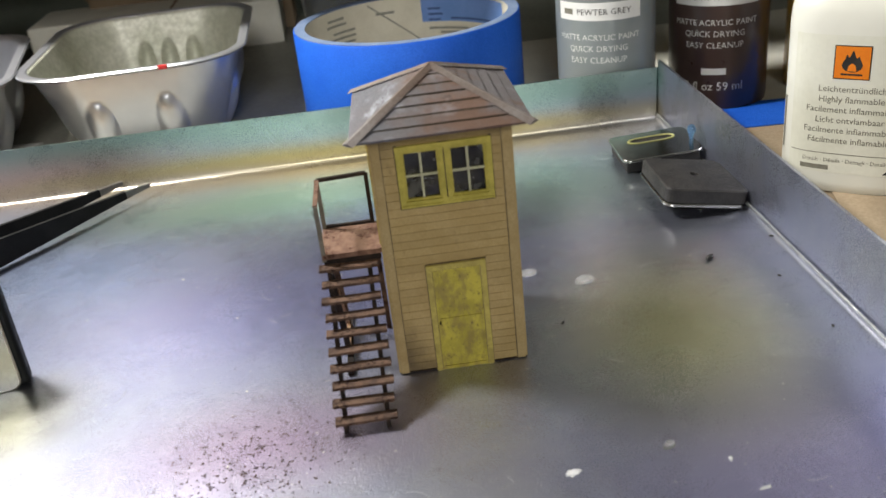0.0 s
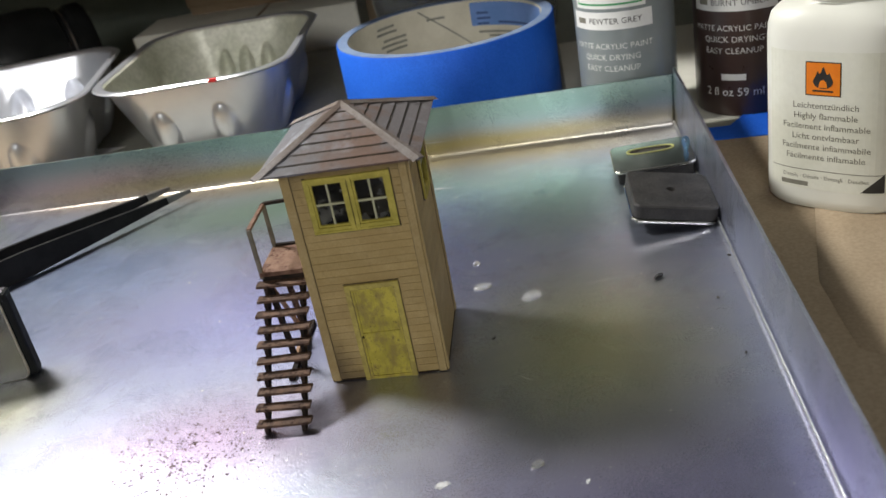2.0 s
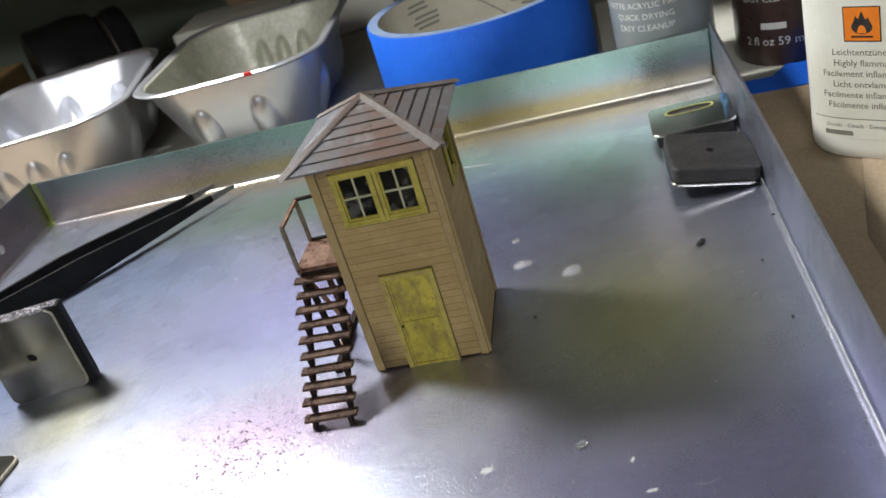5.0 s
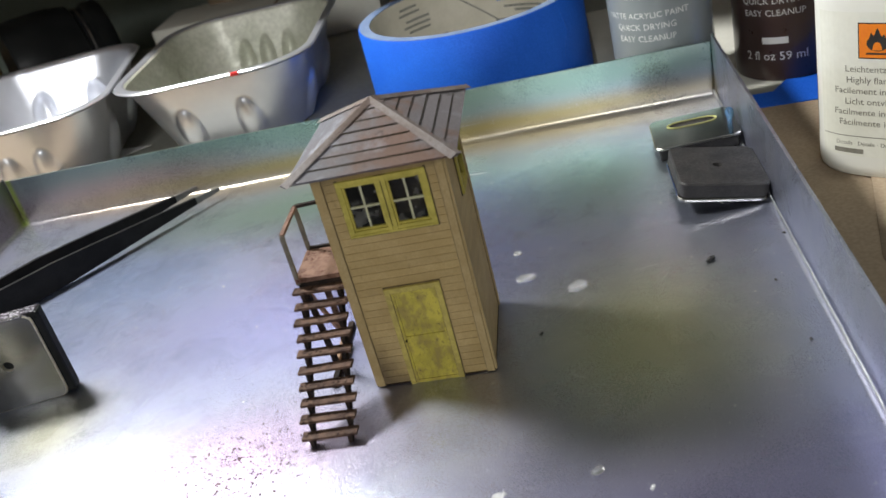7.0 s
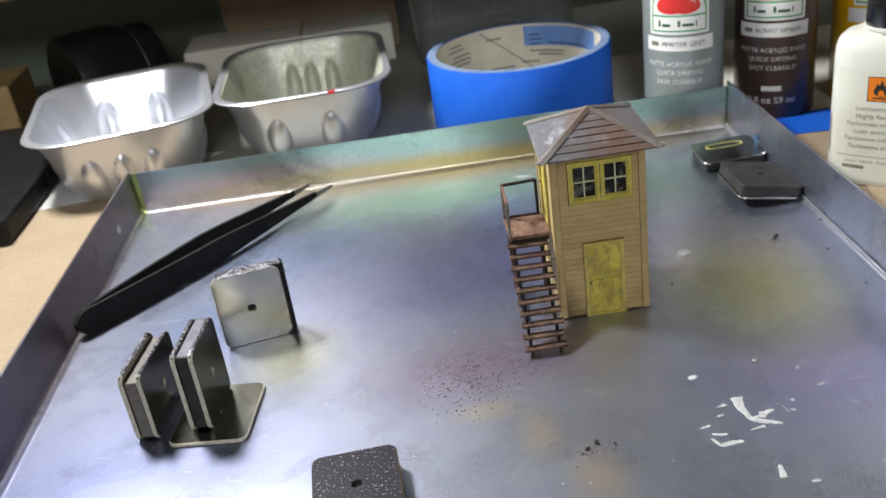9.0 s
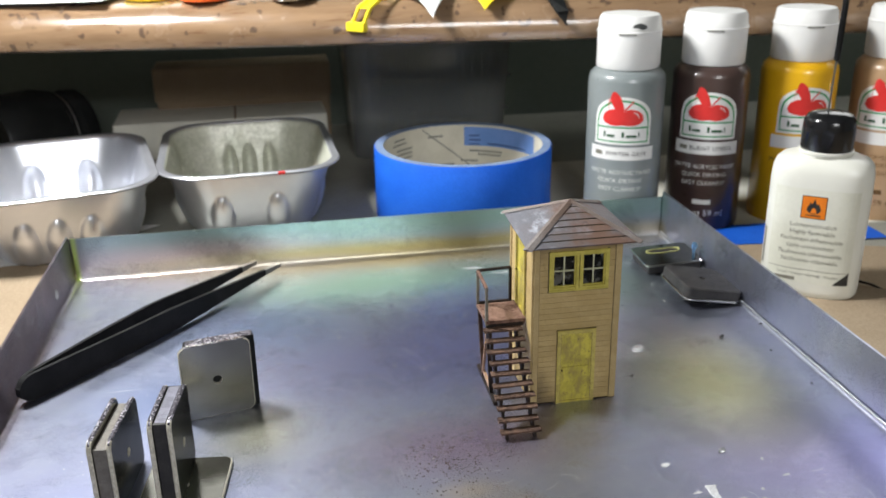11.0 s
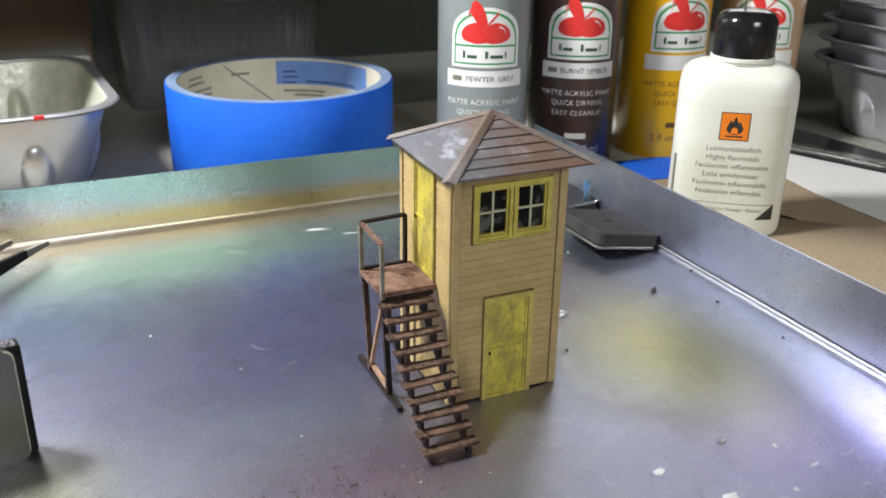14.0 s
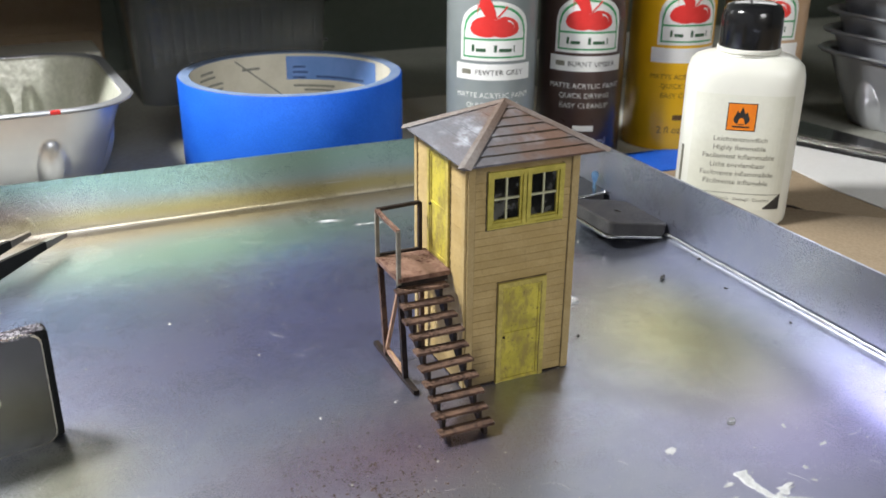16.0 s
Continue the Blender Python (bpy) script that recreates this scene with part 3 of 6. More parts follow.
# ---- the metal tray ----
def build_tray():
    x0, x1, y0, y1 = -0.1765, 0.0955, -0.075, 0.3266
    tray = thing("metal_tray", pose(0, 0, 0), "zinc-plated sheet metal tray with folded sides on the bench", "tray")
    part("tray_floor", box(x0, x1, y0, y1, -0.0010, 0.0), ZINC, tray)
    def side(name, a, b, out, h, flare, ridge=True, r=0.0020):
        a, b, out = Vector((*a, 0)), Vector((*b, 0)), Vector((*out, 0))
        prof = [(-0.0026, 0.00005), (-0.0022, 0.00014), (-0.0012, 0.00014), (-0.0007, 0.00005), (0.0, 0.0001)] if ridge else [(-0.0026, 0.00005), (0.0, 0.0001)]
        prof += [(0.25 * r, 0.00016), (0.5 * r, 0.0004), (0.72 * r, 0.0008), (0.9 * r, 0.0014), (r, 0.0024), (r + flare, h), (r + flare + 0.0009, h), (r + 0.0009, 0.0020), (0.5 * r, -0.0006), (0.0, -0.0008)]
        along = (b - a).normalized()
        rings = []
        for p, s in ((a, -1), (b, 1)):
            rings.append([p + along * (s * o) + out * o + Vector((0, 0, z)) for o, z in prof])
        return part(name, loft(rings, caps=(True, True)), ZINC, tray, smooth=True)

    side("back_side", (x0, y1), (x1, y1), (0, 1), 0.0192, 0.0007, r=0.0010)
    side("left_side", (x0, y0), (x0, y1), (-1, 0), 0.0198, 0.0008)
    side("right_side", (x1, y0), (x1, y1), (1, 0), 0.0216, 0.0003, False)
    side("front_side", (x0, y0), (x1, y0), (0, -1), 0.0195, 0.0012)
    # the crimped seam along the foot of the right side, uneven and bright
    rnd = random.Random(31)
    rings = []
    for i in range(150):
        y = y0 + (y1 - y0) * i / 149
        w, z = 0.00062 + rnd.uniform(-0.00010, 0.00012), 0.0019 + rnd.uniform(-0.00010, 0.00010)
        rings.append([(x1 + 0.0017 - w * (0.55 + 0.65 * math.sin(q)), y, z - 0.9 * w * math.cos(q)) for q in (0.0, 0.6, 1.2, 1.9, 2.6, 3.14)])
    part("seam", loft(rings, close=False), SEAM, tray, "bright uneven crimped seam", smooth=True)
    # a rivet on the left side, its highlight given as white colour
    bm = lathe([(0.0019, -0.0002), (0.0018, 0.0001), (0.0013, 0.0004), (0.0006, 0.0005)], 20)
    bmesh.ops.rotate(bm, verts=bm.verts, matrix=Matrix.Rotation(radians(90), 3, "Y"))
    bmesh.ops.translate(bm, verts=bm.verts, vec=(x0 - 0.0019, 0.2935, 0.0078))
    part("rivet_glint", bm, CHIP_PAINT, tray, "small rivet on the side, white for the highlight on it")
    return tray


CHIP_PAINT = surface("chalky_white_paint", (0.50, 0.51, 0.52), (0.66, 0.67, 0.68), 500.0, 0.7, fine=2500.0, bump=0.00005)
SEAM = surface("crimped_zinc_seam", (0.52, 0.54, 0.56), (0.68, 0.69, 0.70), 400.0, 0.38, 1.0, fine=2200.0, bump=0.00008)
build_tray()


# ---- the model watchtower ----
def build_tower():
    rnd = random.Random(4)
    tower = thing("model_watchtower", pose(0.0068, 0.1980, 0), "small tan model signal tower with yellow doors and an outside staircase", "model building")
    hx, hy, top = 0.01415, 0.01450, 0.0580
    pitch = 0.00190

    # one wall, drawn flat: u along the wall, v up; its openings are (u0, u1, v0, v1)
    def wall(name, half, turn, off, openings, holes):
        m = pose(0, 0, 0, 0, 0, turn)
        t = 0.0012

        def placed(bm):
            bmesh.ops.transform(bm, matrix=m, verts=bm.verts)
            return bm

        def slab(u0, u1, v0, v1, d0, d1, bm=None):
            return box(u0, u1, -off - d1, -off - d0, v0, v1, 0.0, bm)

        # backing with real openings
        bm = bmesh.new()
        us = sorted({-half, half, *(h[0] for h in holes), *(h[1] for h in holes)})
        for a, b in zip(us, us[1:]):
            spans = sorted((h[2], h[3]) for h in holes if h[0] < (a + b) / 2 < h[1])
            v = 0.0
            for s, e in spans:
                slab(a, b, v, s, -t, 0.0, bm)
                v = e
            slab(a, b, v, top, -t, 0.0, bm)
        body = part(name, placed(bm), SIDING, tower)
        # lapped boards, each its own piece
        rows = int(top / pitch)
        for i in range(rows):
            v0 = 0.0004 + i * pitch
            cuts = sorted((o[0], o[1]) for o in openings if o[2] < v0 + pitch * 0.5 < o[3])
            u = -half + 0.0017
            spans = []
            for s, e in cuts:
                spans.append((u, s))
                u = e
            spans.append((u, half - 0.0017))
            for a, b in spans:
                if b - a < 0.0006:
                    continue
                bm = bmesh.new()
                lip, lap = (0.00034 if turn == -90 else 0.00020) + rnd.uniform(-0.00005, 0.00005), 0.00015
                foot = v0 + 0.00015 + rnd.uniform(-0.00003, 0.00005)
                pts = [(-off - lap, v0 + pitch * 1.02), (-off - lip, foot + 0.00008), (-off - lip + 0.00006, foot), (-off + 0.0001, foot), (-off + 0.0001, v0 + pitch * 1.02)]
                prism(pts, a, b, "x", bm)
                part("siding_board", placed(bm), SIDING, body)
        for s in (-1, 1):
            bm = slab(min(s * half, s * (half - 0.0017)), max(s * half, s * (half - 0.0017)), 0.0003, top, 0.00005, 0.00056)
            part("corner_board", placed(bm), SIDING_TRIM, body)
            e = s * (half - 0.0018)
            part("dark_gap", placed(slab(e - 0.00009, e + 0.00009, 0.0003, top, 0.0, 0.00030)), BROWN_WASH, body)
        return body, placed, slab

    def door(body_tools, u0, u1, v0, v1, handle_left):
        body, placed, slab = body_tools
        w = 0.0012
        d = part("door", placed(slab(u0 + w, u1 - w, v0, v1 - w, 0.0000, 0.0005)), YELLOW_WORN, tower, "closed yellow panelled door")
        for a, b, c, e in ((u0, u0 + w, v0, v1), (u1 - w, u1, v0, v1), (u0 + w, u1 - w, v1 - w, v1)):
            part("door_trim", placed(slab(a, b, c, e, 0.0, 0.00095)), OLD_YELLOW, d)
        part("dark_gap", placed(slab(u0 - 0.00018, u1 + 0.00018, v0, v1 + 0.00018, -0.0001, 0.00036)), BROWN_WASH, d, "dark weathered gap round the trim")
        iu0, iu1 = u0 + w, u1 - w
        s = 0.0007
        mid = v0 + (v1 - v0) * 0.46
        for a, b, c, e in ((iu0, iu0 + s, v0, v1 - w), (iu1 - s, iu1, v0, v1 - w), (iu0 + s, iu1 - s, v0, v0 + s * 1.2), (iu0 + s, iu1 - s, mid + 0.0004, mid + 0.0010), (iu0 + s, iu1 - s, v1 - w - s, v1 - w)):
            part("door_rail", placed(slab(a, b, c, e, 0.0005, 0.00072)), YELLOW_WORN, d)
        for a, b, c, e in ((iu0 - 0.00008, iu0 + 0.00012, v0, v1 - w), (iu1 - 0.00012, iu1 + 0.00008, v0, v1 - w), (iu0, iu1, v1 - w - 0.00012, v1 - w + 0.00008)):
            part("dark_gap", placed(slab(a, b, c, e, 0.0004, 0.00078)), BROWN_WASH, d)
        ku = iu0 + 0.0006 if handle_left else iu1 - 0.0006
        part("door_knob", placed(slab(ku - 0.0002, ku + 0.0002, mid - 0.0002, mid + 0.0003, 0.0007, 0.0012)), DARK_WOOD, d)
        return d

    def window(body_tools, u0, u1, v0, v1, sashes):
        body, placed, slab = body_tools
        w, mull = 0.0012, 0.0020
        gap = bmesh.new()
        for a, q, c, e in ((u0 - 0.0002, u0 + 0.0005, v0 - 0.0009, v1 + 0.0002), (u1 - 0.0005, u1 + 0.0002, v0 - 0.0009, v1 + 0.0002), (u0 + 0.0005, u1 - 0.0005, v0 - 0.0009, v0 - 0.0002)):
            slab(a, q, c, e, -0.0001, 0.00042, gap)
        part("dark_gap", placed(gap), DARK_WASH, body)
        win = part("window", placed(slab(u0 + w, u1 - w, v1 - w, v1, -0.0004, 0.0009)), YELLOW, tower, "yellow-framed window with four small panes to each sash")
        for a, b, c, e, d in ((u0, u0 + w, v0, v1, 0.0009), (u1 - w, u1, v0, v1, 0.0009), (u0, u1, v0 - 0.0005, v0, 0.0010), (u0 + w, u1 - w, v0, v0 + w * 0.7, 0.0008)):
            part("window_frame", placed(slab(a, b, c, e, -0.0004, d)), YELLOW, win)
        iu0, iu1, iv0, iv1 = u0 + w, u1 - w, v0 + w * 0.7, v1 - w
        width = (iu1 - iu0 - mull * (sashes - 1)) / sashes
        for k in range(sashes):
            a = iu0 + k * (width + mull)
            b = a + width
            if k:
                for c, e in ((a - mull, a - mull * 0.56), (a - mull * 0.44, a)):
                    part("mullion", placed(slab(c, e, v0, v1, -0.0004, 0.0010)), YELLOW, win)
                part("dark_gap", placed(slab(a - mull * 0.56, a - mull * 0.44, v0, v1, -0.0004, 0.0006)), DARK_WASH, win)
            s, mt = 0.00050, 0.00046
            bm = bmesh.new()
            for c in ((a, a + s, iv0, iv1), (b - s, b, iv0, iv1), (a + s, b - s, iv0, iv0 + s), (a + s, b - s, iv1 - s, iv1)):
                slab(c[0], c[1], c[2], c[3], -0.0005, 0.0004, bm)
            part("sash", placed(bm), YELLOW, win)
            mu, mv = (a + b) / 2, (iv0 + iv1) / 2
            part("muntin", placed(slab(mu - mt / 2, mu + mt / 2, iv0 + s, iv1 - s, -0.0003, 0.0002)), GREY_CREAM, win)
            part("muntin", placed(slab(a + s, b - s, mv - mt / 2, mv + mt / 2, -0.0003, 0.00028)), GREY_CREAM, win)
            for p, q in ((a + s, mu - mt / 2), (mu + mt / 2, b - s)):
                for c, e in ((iv0 + s, mv - mt / 2), (mv + mt / 2, iv1 - s)):
                    pane = part("pane", placed(slab(p, q, c, e, -0.00028, -0.00018)), WINDOW_PANE, win)
                    pane.visible_shadow = False
        return win

    fd, fw = (-0.0060, 0.0069, 0.0, 0.0266), (-0.0094, 0.0102, 0.0411, 0.0541)
    front = wall("front_wall", hx, 0, hy, [fd, fw], [(fw[0] + 0.001, fw[1] - 0.001, fw[2] + 0.0008, fw[3] - 0.001)])
    door(front, *fd, True)
    window(front, *fw, 2)
    # left wall: its u runs from back to front
    ld = (-0.0057, 0.0063, 0.0290, 0.0562)
    left = wall("left_wall", hy, -90, hx, [ld], [])
    door(left, *ld, True)
    rw = (-0.0015, 0.0088, 0.0405, 0.0540)
    right = wall("right_wall", hy, 90, hx, [rw], [(rw[0] + 0.001, rw[1] - 0.001, rw[2] + 0.0008, rw[3] - 0.001)])
    window(right, *rw, 1)
    back = wall("back_wall", hx, 180, hy, [(-0.007, 0.007, 0.0402, 0.0546)], [(-0.006, 0.006, 0.041, 0.0536)])
    window(back, -0.007, 0.007, 0.0402, 0.0546, 1)
    part("inner_floor", box(-hx + 0.0013, hx - 0.0013, -hy + 0.0013, hy - 0.0013, 0.0300, 0.0310), INTERIOR, tower)
    # dark strip in place of the shade in the gap under the walls
    part("base_rim", box(-hx - 0.0003, hx + 0.0003, -hy - 0.0003, hy + 0.0003, 0.00002, 0.00034), DARK_WOOD, tower, "dark strip round the base for the shaded gap under it")

    # hipped roof of lapped courses with ridge strips
    ex, ey0, ey1, ez, az = 0.0181, -0.0208, 0.0190, 0.0577, 0.0668
    apex = Vector((0.0004, -0.0034, az))
    corners = [Vector((-ex, ey0, ez)), Vector((ex, ey0, ez)), Vector((ex, ey1, ez)), Vector((-0.0168, 0.0155, ez))]
    bm = bmesh.new()
    low = [bm.verts.new(c) for c in corners]
    up = bm.verts.new(apex)
    soft = [bm.verts.new(c - Vector((0, 0, 0.0002))) for c in corners]
    for i in range(4):
        j = (i + 1) % 4
        bm.faces.new((low[i], low[j], up))
        bm.faces.new((soft[i], soft[j], low[j], low[i]))
    bm.faces.new(soft[::-1])
    roof = part("roof", bm, ROOFING, tower, "hipped grey-brown roof with lapped courses")
    courses = 7
    for i in range(4):
        a, b = corners[i], corners[(i + 1) % 4]
        nrm = (b - a).cross(apex - a).normalized()
        for k in range(courses):
            s, e = k / courses, min((k + 1.06) / courses, 0.995)
            p = [a.lerp(apex, s), b.lerp(apex, s), b.lerp(apex, e), a.lerp(apex, e)]
            lip, thin = nrm * ((0.00014 if i == 3 else 0.00030) + rnd.uniform(-0.00005, 0.00005)), nrm * 0.00006
            bm = bmesh.new()
            lo = [bm.verts.new(q) for q in (p[0], p[1], p[2], p[3])]
            hi = [bm.verts.new(q) for q in (p[0] + lip, p[1] + lip, p[2] + thin, p[3] + thin)]
            bm.faces.new(hi)
            for m in range(4):
                n = (m + 1) % 4
                bm.faces.new((lo[m], lo[n], hi[n], hi[m]))
            part("roof_course", bm, ROOFING, roof)
            if k and k < 7 and i != 3:
                f0, f1 = 0.07 + rnd.uniform(0, 0.05), 0.93 - rnd.uniform(0, 0.05)
                g0, g1 = p[0].lerp(p[1], f0), p[0].lerp(p[1], f1)
                down = (a.lerp(b, 0.5) - apex).normalized()
                out = nrm * 0.00020
                bm = bmesh.new()
                v = [bm.verts.new(q) for q in (g0 + out - down * 0.00002, g1 + out - down * 0.00002, g1 + out + down * 0.00022, g0 + out + down * 0.00022)]
                w = [bm.verts.new(q.co - out) for q in v]
                bm.faces.new(v)
                for m in range(4):
                    bm.faces.new((w[m], w[(m + 1) % 4], v[(m + 1) % 4], v[m]))
                part("dark_gap", bm, DARK_WASH, roof)
        nb = (corners[i] - corners[i - 1]).cross(apex - corners[i - 1]).normalized()
        rise = (nrm + nb).normalized()
        along = (apex - a).normalized()
        s1 = rise.cross(along).normalized()
        w = 0.0016
        rings = []
        for q, k in ((a - along * 0.0002, 1.0), (apex, 0.75)):
            drop = rise * 0.00030
            rings.append([q - s1 * w * k - drop + rise * 0.0003, q + rise * 0.00066, q + s1 * w * k - drop + rise * 0.0003, q - rise * 0.0002])
        part("hip_strip", loft(rings, caps=(True, True)), ROOF_RIDGE, roof)

    # balcony
    ox, oy = -0.0068, -0.1980
    deck = part("balcony", box(-0.0213 + ox, -0.0080 + ox, 0.1905 + oy, 0.2054 + oy, 0.0275, 0.0287, 0.00015), DECK_WOOD, tower, "rust-brown wooden balcony with a thin railing")
    for y in (0.1915, 0.2044):
        part("joist", box(-0.0210 + ox, -0.0084 + ox, y - 0.0005 + oy, y + 0.0005 + oy, 0.0260, 0.0275), DARK_WOOD, deck)
    f, bl, br = (-0.0209 + ox, 0.1910 + oy), (-0.0208 + ox, 0.2050 + oy), (-0.0096 + ox, 0.2050 + oy)
    for p, z, m in ((f, 0.0402, GREY_WOOD), (bl, 0.0407, GREY_WOOD), (br, 0.0410, DARK_WOOD)):
        part("railing_post", box(p[0] - 0.00045, p[0] + 0.00045, p[1] - 0.00045, p[1] + 0.00045, 0.0270, z), m, deck)
    part("handrail", beam((*f, 0.0402), (*bl, 0.0406), 0.0010, 0.0007), DECK_WOOD, deck)
    part("handrail", beam((*bl, 0.0407), (*br, 0.0411), 0.0009, 0.0008), DARK_WOOD, deck)
    part("bottom_rail", beam((bl[0], bl[1], 0.0290), (br[0], br[1], 0.0290), 0.0008, 0.0006), DARK_WOOD, deck)
    # trestle below the balcony
    fx = -0.0189 + ox
    part("foot_beam", beam((fx, 0.1855 + oy, 0.0006), (fx, 0.2128 + oy, 0.0006), 0.0014, 0.0012), DARK_WOOD, deck)
    lf = [(-0.0203 + ox, 0.1920 + oy, 0.0275), (fx, 0.1925 + oy, 0.001)]
    lb = [(-0.0203 + ox, 0.2046 + oy, 0.0275), (fx, 0.2050 + oy, 0.001)]
    part("leg", beam(*lf, 0.0013, 0.0012), DARK_WOOD, deck)
    part("leg", beam(*lb, 0.0013, 0.0012), STAIR_WOOD, deck)
    part("brace", beam((-0.0203 + ox, 0.1930 + oy, 0.0240), (fx - 0.0002, 0.2042 + oy, 0.0030), 0.0008, 0.0010), RAW_WOOD, deck)
    part("brace", beam((fx, 0.1932 + oy, 0.0022), (fx, 0.2040 + oy, 0.0030), 0.0008, 0.0013), RAW_WOOD, deck)
    # wall-side posts
    part("leg", beam((-0.0095 + ox, 0.2046 + oy, 0.0275), (-0.0092 + ox, 0.2046 + oy, 0.0), 0.0011, 0.0011), STAIR_WOOD, deck)

    # staircase: ten treads on two notched stringers
    y_top, z_top, run, rise = 0.1896, 0.0262, 0.00268, 0.00260
    stairs = None
    for x in (-0.0201, -0.0112):
        pts = []
        for i in range(10):
            y, z = y_top - i * run + oy, z_top - i * rise - 0.0007
            pts += [(y + 0.0009, z), (y - 0.0009, z)]
            pts += [(y - 0.0010, z - rise * 0.85)] if i < 9 else []
        end = (y_top - 9 * run - 0.0012 + oy, 0.0)
        pts += [end, (end[0] + 0.0016, 0.0), (y_top - 7.6 * run + oy, z_top - 8.6 * rise - 0.0013), (y_top + 0.0020 + oy, z_top - 0.0026)]
        bm = prism(pts, x - 0.00045 + ox, x + 0.00045 + ox, "x")
        if stairs is None:
            stairs = part("staircase", bm, DARK_WOOD, tower, "steep rust-brown wooden staircase of ten open treads")
        else:
            part("stringer", bm, DARK_WOOD, stairs)
    for i in range(10):
        y, z = y_top - i * run + oy, z_top - i * rise
        j = rnd.uniform(-0.0003, 0.0003)
        bm = box(-0.0222 + ox + j, -0.0092 + ox + j, y - 0.00145, y + 0.00135, z - 0.0007, z, 0.00012)
        bmesh.ops.rotate(bm, verts=bm.verts, cent=(-0.0225, y, z), matrix=Matrix.Rotation(radians(rnd.uniform(-1.2, 1.2)), 3, "Y"))
        part("tread", bm, STAIR_WOOD, stairs)
    return tower


DARK_WASH = surface("dark_weathering_wash", (0.035, 0.026, 0.016), (0.075, 0.055, 0.03), 400.0, 0.7)
BROWN_WASH = surface("brown_weathering_wash", (0.10, 0.070, 0.034), (0.20, 0.145, 0.07), 500.0, 0.7)
GREY_CREAM = surface("greyed_cream_paint", (0.42, 0.41, 0.25), (0.50, 0.49, 0.31), 300.0, 0.6)
build_tower()


# ---- things on the tray ----
SLOT_RIM = surface("pale_yellow_rim", (0.40, 0.40, 0.14), (0.48, 0.48, 0.18), 300.0, 0.5)
MAGNETS = "square magnets on the tray"


MAG_W, MAG_H = 0.0228, 0.0265


def plate_mesh(w, h, t, hole=0.0013, slot=False, up=None):
    """A rectangular steel plate lying flat, w by h, its base at z = 0, rounded at the corners, with a real hole; the edge towards up takes a third material."""
    n = 24
    r = 0.0026
    outer = rounded(w / 2, h / 2, r, 5)
    e = min(t * 0.25, 0.0004)
    small = rounded(w / 2 - e, h / 2 - e, r - e * 0.5, 5)
    if slot:
        inner = [(0.004 + 0.0018 * math.sin(a), 0.0074 * math.copysign(abs(math.cos(a)) ** 0.5, math.cos(a))) for a in [2 * math.pi * i / n for i in range(n)]]
    else:
        inner = [(hole * math.cos(2 * math.pi * i / n), hole * math.sin(2 * math.pi * i / n)) for i in range(n)]
    bm = bmesh.new()

    def ring(pts, z):
        return [bm.verts.new((p[0], p[1], z)) for p in pts]

    low, mid_a, mid_b, high = ring(small, 0), ring(outer, e), ring(outer, t - e), ring(small, t)
    m = len(outer)
    for a, c in ((low, mid_a), (mid_a, mid_b), (mid_b, high)):
        for i in range(m):
            j = (i + 1) % m
            bm.faces.new((a[i], a[j], c[j], c[i]))
    low_i, high_i = ring(inner, 0), ring(inner, t)
    for i in range(n):
        j = (i + 1) % n
        bm.faces.new((low_i[i], low_i[j], high_i[j], high_i[i]))
    for o in ((low, low_i), (high, high_i)):
        edges = [bm.edges.get((q[i], q[(i + 1) % len(q)])) for q in o for i in range(len(q))]
        bmesh.ops.triangle_fill(bm, use_beauty=True, use_dissolve=False, edges=edges)
    bm.normal_update()
    for face in bm.faces:
        face.material_index = 0 if abs(face.normal.z) > 0.8 else 2 if up and face.normal.dot(up) > 0.6 else 1
    return bm


def lifted(bm, z, x=0.0):
    bmesh.ops.translate(bm, verts=bm.verts, vec=(x, 0, z))
    return bm


def magnet(m, label, depth=0.0066, top=NICKEL, edge=None, back=True, up=None, core=None, crown=None, sunk=0.0):
    """A ferrite block between two steel plates, lying flat, its base's middle at the origin; up is the side that ends up on top."""
    ob = thing("square_magnet", m, label, "magnet", MAGNETS)
    t = 0.0014 if back else 0.0011
    mats = (edge or RAW_EDGE, SPECKLED_TOP if up else edge or RAW_EDGE)
    inset = 0.0009 if back else 0.0002
    if back:
        part("plate", plate_mesh(MAG_W, MAG_H, t, up=up), (NICKEL, *mats), ob, "nickel-plated steel plate")
    x, y = MAG_W / 2 - inset, MAG_H / 2 - inset
    x1, y1 = (x - sunk if up and up.x else x), (y - sunk if up and up.y else y)
    z0, z1 = t if back else 0.0, depth - t
    part("core", box(-x, x1, -y, y1, z0, z1, 0.0004 if back else 0.0009), core or (FERRITE if back else BLACK_MATT), ob, "black ferrite block")
    # thin slab added on top to carry the brighter tone reflected there
    if crown:
        part("core_top", box(-x + 0.0008, x1 - 0.0008, y1 - 0.0002, y1 + 0.00012, z0 + 0.0005, z1 - 0.0003, 0.00005), crown, ob, "paler top of the block")
    part("plate", lifted(plate_mesh(MAG_W, MAG_H, t, 0.0015, up=up), depth - t, 0.0 if back else -0.0020), (top, *mats), ob, "nickel-plated steel plate with a small hole")
    return ob


